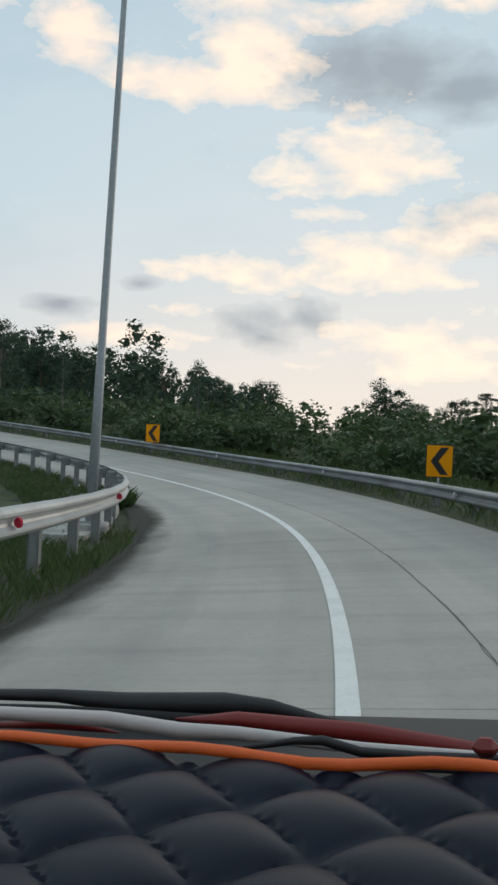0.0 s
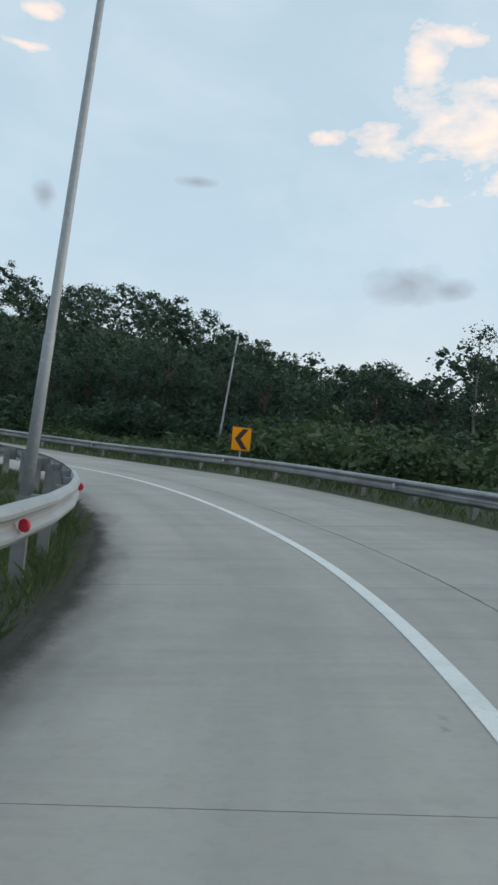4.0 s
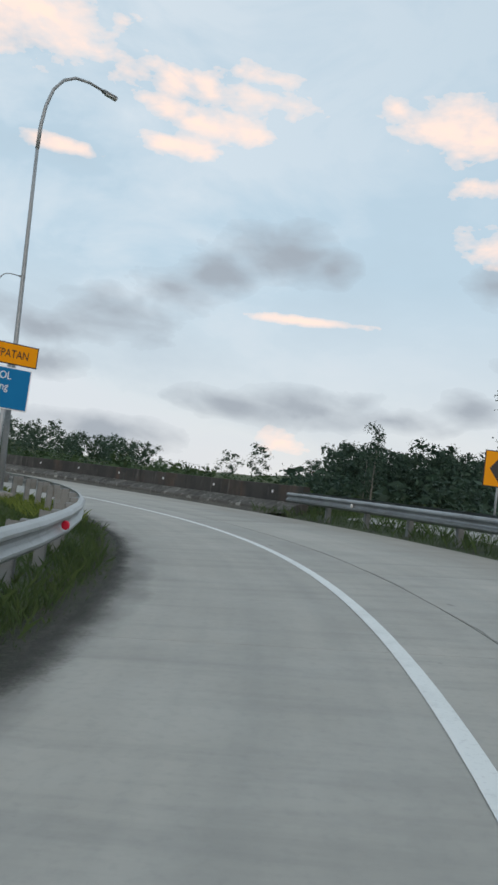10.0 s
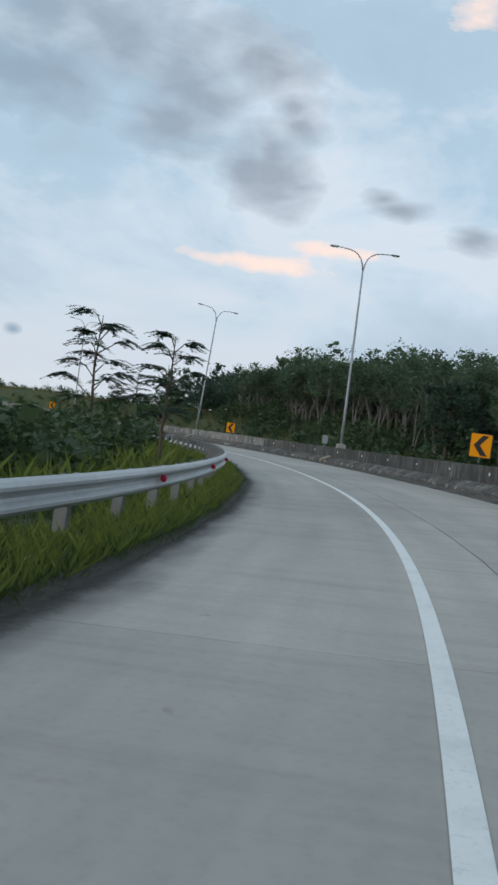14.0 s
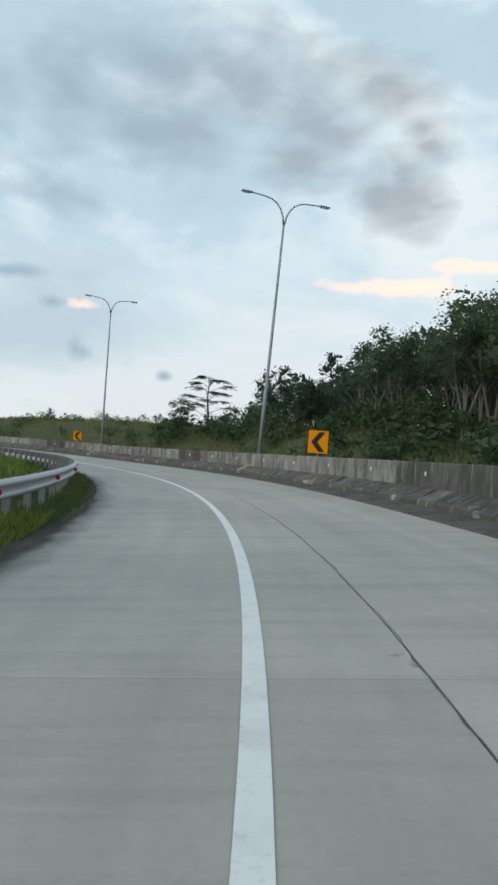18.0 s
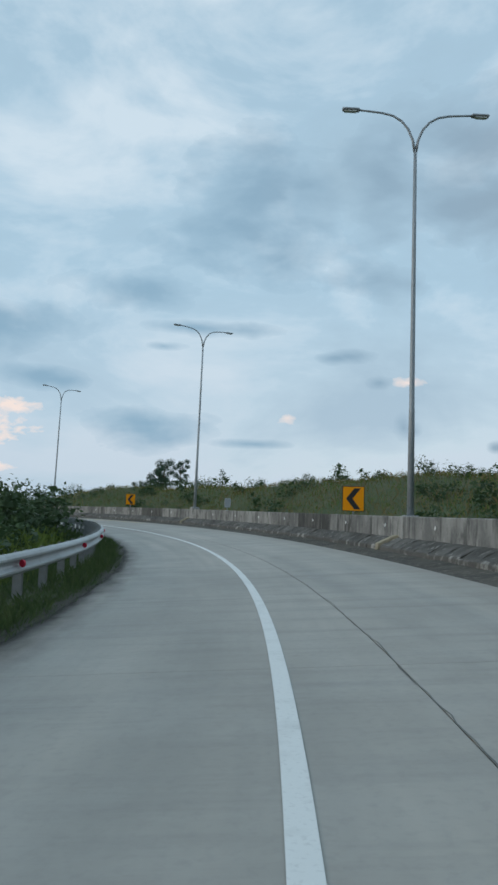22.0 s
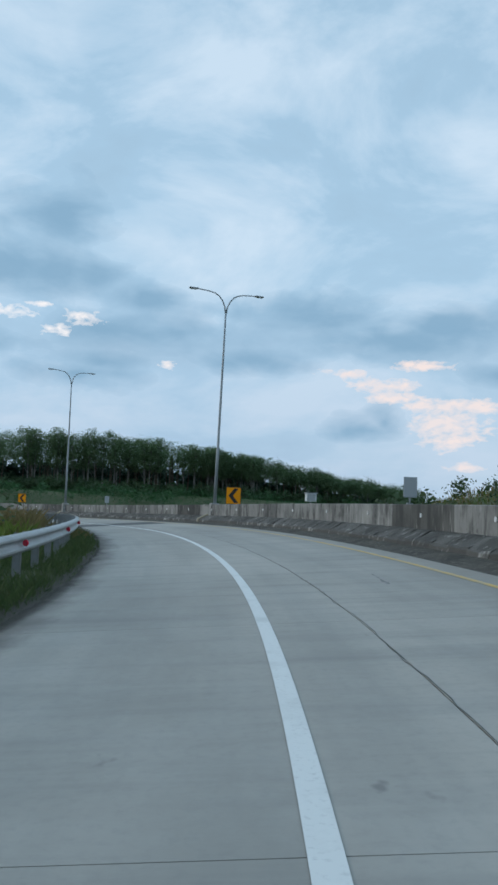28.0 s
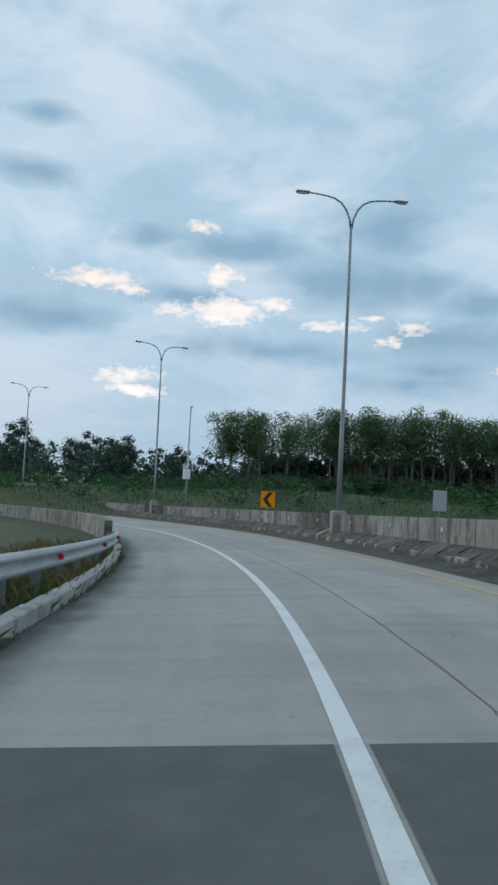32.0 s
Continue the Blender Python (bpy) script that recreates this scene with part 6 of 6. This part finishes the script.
blade = part("wiper", strip_tube(0.80, ((-0.47, -0.235), (-0.42, -0.235), (-0.345, -0.235), (-0.265, -0.241), (-0.164, -0.240), (-0.118, -0.242), (-0.073, -0.253), (-0.028, -0.262), (0.025, -0.282)), [0.006, 0.006, 0.007, 0.011, 0.012, 0.008, 0.006, 0.005, 0.004]), M["black_plastic"], car, "black windscreen wiper", smooth=True)
part("wiper_blade", strip_tube(0.785, ((-0.47, -0.246), (-0.345, -0.246), (-0.164, -0.252), (-0.028, -0.272)), [0.006] * 4), M["rubber"], blade, smooth=True)
blade = part("wiper", strip_tube(0.62, ((-0.114, -0.220), (-0.074, -0.213), (-0.052, -0.212), (-0.023, -0.220), (0.02, -0.222), (0.4, -0.225), (0.85, -0.23)), [0.002, 0.003, 0.004, 0.004, 0.004, 0.004, 0.003]), M["black_plastic"], car, "black windscreen wiper", smooth=True)
part("wiper_blade", strip_tube(0.61, ((-0.09, -0.223), (0.02, -0.227), (0.4, -0.231), (0.85, -0.236)), [0.003] * 4), M["rubber"], blade, smooth=True)


def bonnet():
    nx, ny = 26, 16
    verts = []
    for j in range(ny):
        t = j / (ny - 1)
        for i in range(nx):
            u_ = 2 * i / (nx - 1) - 1
            x = 0.28 + 0.80 * u_ * (1 - 0.06 * t * t)
            verts.append((x, 0.72 + 0.98 * t - 0.05 * u_ * u_ * (1 + t), EYE - 0.282 - 0.12 * t - 0.16 * t * t - 0.05 * u_ ** 4 + 0.012 * math.exp(-((abs(u_) - 0.55) / 0.1) ** 2)))
    faces = [(j * nx + i, j * nx + i + 1, (j + 1) * nx + i + 1, (j + 1) * nx + i) for j in range(ny - 1) for i in range(nx - 1)]
    return mesh_of("bonnet", verts, faces, M["red_paint"], True)


link_mesh("bonnet", bonnet(), None, car, "glossy dark red bonnet")
part("washer_nozzle", box((0.02, 0.015, 0.014), (0.067, 0.60, EYE - 0.207), 0.006), M["red_paint"], car)
bm = bmesh.new()
box_bm(bm, (1.66, 3.9, 0.42), (0.28, -0.25, 0.43), 0.08)
part("body", bm, M["red_paint"], car)
for x in (-0.53, 1.09):
    part("door_side", box((0.06, 1.9, 0.30), (x, -0.55, 0.77), 0.02), M["red_paint"], car)
    part("windscreen_pillar", tube([(x * 0.98 + 0.005, 0.62, 0.93), (x * 0.80 + 0.056, -0.02, 1.50)], [0.035, 0.03], 8), M["red_paint"], car, smooth=True)
    part("rear_pillar", tube([(x * 0.98 + 0.005, -1.75, 0.90), (x * 0.80 + 0.056, -1.35, 1.50)], [0.06, 0.04], 8), M["red_paint"], car, smooth=True)
part("roof", box((1.24, 1.45, 0.05), (0.28, -0.70, 1.52), 0.02), M["red_paint"], car)
part("tailgate", box((1.5, 0.08, 0.55), (0.28, -2.05, 0.80), 0.03), M["red_paint"], car)
for x in (-0.47, 1.03):
    for y in (1.05, -1.45):
        tyre = part("wheel", disc(0.30, 0.19, 28, pose(x, y, 0.30, 0, 90, 0)), M["rubber"], car)
        part("rim", disc(0.19, 0.20, 20, pose(x, y, 0.30, 0, 90, 0)), M["rim"], tyre)
car.matrix_world = car_place

# ---- earth washed over the inner edge of the slabs ----
def mud_material():
    """Dark earth that thins out to bare concrete over its width."""
    mat = M["wet_mud"]
    N = Net(mat.node_tree)
    om = next(n for n in mat.node_tree.nodes if n.bl_idname == "ShaderNodeOutputMaterial")
    body = next(n for n in mat.node_tree.nodes if n.bl_idname == "ShaderNodeBsdfPrincipled")
    at = N.add("ShaderNodeAttribute")
    at.attribute_name = "thin"
    tc = N.add("ShaderNodeTexCoord")
    grain = N.math("ADD", N.math("MULTIPLY", N.noise(tc.outputs["Object"], 2.2, 6.0, 0.65), 0.7), N.math("MULTIPLY", N.noise(tc.outputs["Object"], 40.0, 3.0, 0.6), 0.5))
    cover = N.ramp(N.math("SUBTRACT", N.math("ADD", grain, 0.28), at.outputs["Fac"]), [(0.05, 0.0), (0.6, 0.8)])
    bare = N.add("ShaderNodeBsdfTransparent")
    mx = N.add("ShaderNodeMixShader")
    N.link(cover, mx.inputs[0])
    N.link(bare.outputs[0], mx.inputs[1])
    N.link(body.outputs[0], mx.inputs[2])
    N.link(mx.outputs[0], om.inputs[0])
    return mat


def mud_edge(s0, s1, seed):
    rng = np.random.default_rng(seed)
    ss = np.arange(s0, s1, 0.35)
    width = np.interp(ss, [0, 41, 43, 47, 50, 62, 70, 150, 200, 400], [0.35, 0.35, 0.75, 0.75, 0.25, 0.25, 0.48, 0.42, 0.30, 0.30]) + 0.10 * np.sin(ss * 0.23) + 0.05 * np.sin(ss * 0.71 + 1) + np.convolve(rng.normal(0, 0.05, len(ss) + 2), (0.25, 0.5, 0.25), "valid")
    rows_ = [on_road(ss, LEFT_EDGE - 0.15 + 0 * ss, 0.02)]
    for k in range(1, 6):
        rows_.append(on_road(ss, LEFT_EDGE + width * k / 5, 0.020 - 0.003 * k))
    n = len(ss)
    faces = [(k * n + i, (k + 1) * n + i, (k + 1) * n + i + 1, k * n + i + 1) for k in range(5) for i in range(n - 1)]
    me = mesh_of("mud", np.concatenate(rows_), faces, mud_material(), True)
    thin = me.attributes.new("thin", "FLOAT", "POINT")
    thin.data.foreach_set("value", np.repeat(np.arange(6) / 5.0, n).astype(np.float32))
    return me


tagged(link_mesh("mud", mud_edge(ROAD_FROM, 350, 51), None), "dark washed-out earth over the edge of the concrete", "mud", kind="stuff")

# ---- slabs and markings, last ----
def slab_mesh(s0, s1, o0, o1):
    ns, no = 5, 4
    ss = np.linspace(s0 + 0.004, s1 - 0.004, ns)
    g = []
    for o in np.linspace(0, 1, no):
        lo = o0(ss) if callable(o0) else np.full(ns, o0)
        hi = o1(ss) if callable(o1) else np.full(ns, o1)
        g.append(on_road(ss, lo + (hi - lo) * o, 0.0))
    g = np.array(g)
    c = g.reshape(-1, 3).mean(0)
    top_v = (g - c).reshape(-1, 3)
    low_v = top_v - (0, 0, 0.05)
    faces = [(a * ns + i, (a + 1) * ns + i, (a + 1) * ns + i + 1, a * ns + i + 1) for a in range(no - 1) for i in range(ns - 1)]
    n = len(top_v)
    ring = [i for i in range(ns)] + [a * ns + ns - 1 for a in range(1, no)] + [(no - 1) * ns + i for i in range(ns - 2, -1, -1)] + [a * ns for a in range(no - 2, 0, -1)]
    for k in range(len(ring)):
        a, b = ring[k], ring[(k + 1) % len(ring)]
        faces.append((a, b, b + n, a + n))
    me = mesh_of("slab", np.concatenate([top_v, low_v]), faces, M["slab"])
    lo, hi = (o0(ss) if callable(o0) else np.full(ns, o0)), (o1(ss) if callable(o1) else np.full(ns, o1))
    so = np.array([(ss[i], lo[i] + (hi[i] - lo[i]) * k) for k in np.linspace(0, 1, no) for i in range(ns)])
    so = np.concatenate([so, so])
    lay = me.uv_layers.new(name="road")
    idx = np.zeros(len(me.loops), dtype=np.int32)
    me.loops.foreach_get("vertex_index", idx)
    lay.data.foreach_set("uv", so[idx].astype(np.float32).ravel())
    return me, c


s = ROAD_FROM
while s < ROAD_TO - 0.1:
    for lo, hi in ((LEFT_EDGE, JOINT - 0.006), (JOINT + 0.006, right_edge)):
        me, c = slab_mesh(s, s + 5.0, lo, hi)
        ob = link_mesh("slab", me, None, road)
        ob.location = c
    s += 5.0
link_mesh("white_line", strip("white_line", ROAD_FROM, ROAD_TO, [-0.063, 0.063], M["paint"], [0.005, 0.005], 0.5), None, road, "worn solid white line")
link_mesh("yellow_line", strip("yellow_line", 285, ROAD_TO, [lambda s: right_edge(s) - 0.55, lambda s: right_edge(s) - 0.45], M["yellow_paint"], [0.005, 0.005], 0.5), None, road, "faded yellow edge line")
link_mesh("asphalt_patch", strip("asphalt_patch", 342.0, 346.4, [LEFT_EDGE + 0.1, -0.09], M["patch"], [0.006, 0.006], 0.5), None, road, "dark asphalt patch across the slabs")
link_mesh("asphalt_patch", strip("asphalt_patch", 342.0, 346.4, [0.09, lambda s: right_edge(s) - 0.7], M["patch"], [0.006, 0.006], 0.5), None, road, "dark asphalt patch across the slabs")


def seam(name, s0, s1, o, width, seed, mat, lift=0.003, slope=0.0):
    """A crooked dark ribbon along the road."""
    rng = np.random.default_rng(seed)
    ss = np.arange(s0, s1, 0.18)
    mid = o + slope * (ss - s0) + 0.012 * np.sin(ss * 2.1) + rng.normal(0, 0.007, len(ss))
    half = np.clip(width * (0.5 + 0.35 * np.sin(ss * 0.8 + seed) + rng.normal(0, 0.25, len(ss))), 0.004, width)
    a, c = on_road(ss, mid - half, lift), on_road(ss, mid + half, lift)
    n = len(ss)
    return mesh_of(name, np.concatenate([a, c]), [(i, n + i, n + i + 1, i + 1) for i in range(n - 1)], mat)


M["seal"] = surface("joint_seal", (0.075, 0.075, 0.072), 0.85, layers=[(2, 0.4, 0.65, (0.20, 0.195, 0.185), 0.9, (1, 1, 1))])
link_mesh("joint_seal", seam("joint_seal", ROAD_FROM, ROAD_TO, JOINT, 0.006, 3, M["seal"]), None, road, "crooked dark sealed joint between the slabs")
M["scuff"] = surface("tyre_scuff", (0.15, 0.15, 0.145), 0.8, layers=[(5, 0.4, 0.6, (0.30, 0.295, 0.28), 0.9, (1, 1, 1))])
for k, (s, o, ln, sl) in enumerate(((58.6, 1.5, 2.2, 0.06), (61.0, 2.2, 0.5, 0.1), (268.0, 2.1, 0.9, -0.3), (309, 1.9, 1.5, 0.1))):
    link_mesh("scuff_mark", seam("scuff_mark", s, s + ln, o, 0.03, 60 + k, M["scuff"], 0.0035, sl), None, road, "faint dark scuff on the concrete")
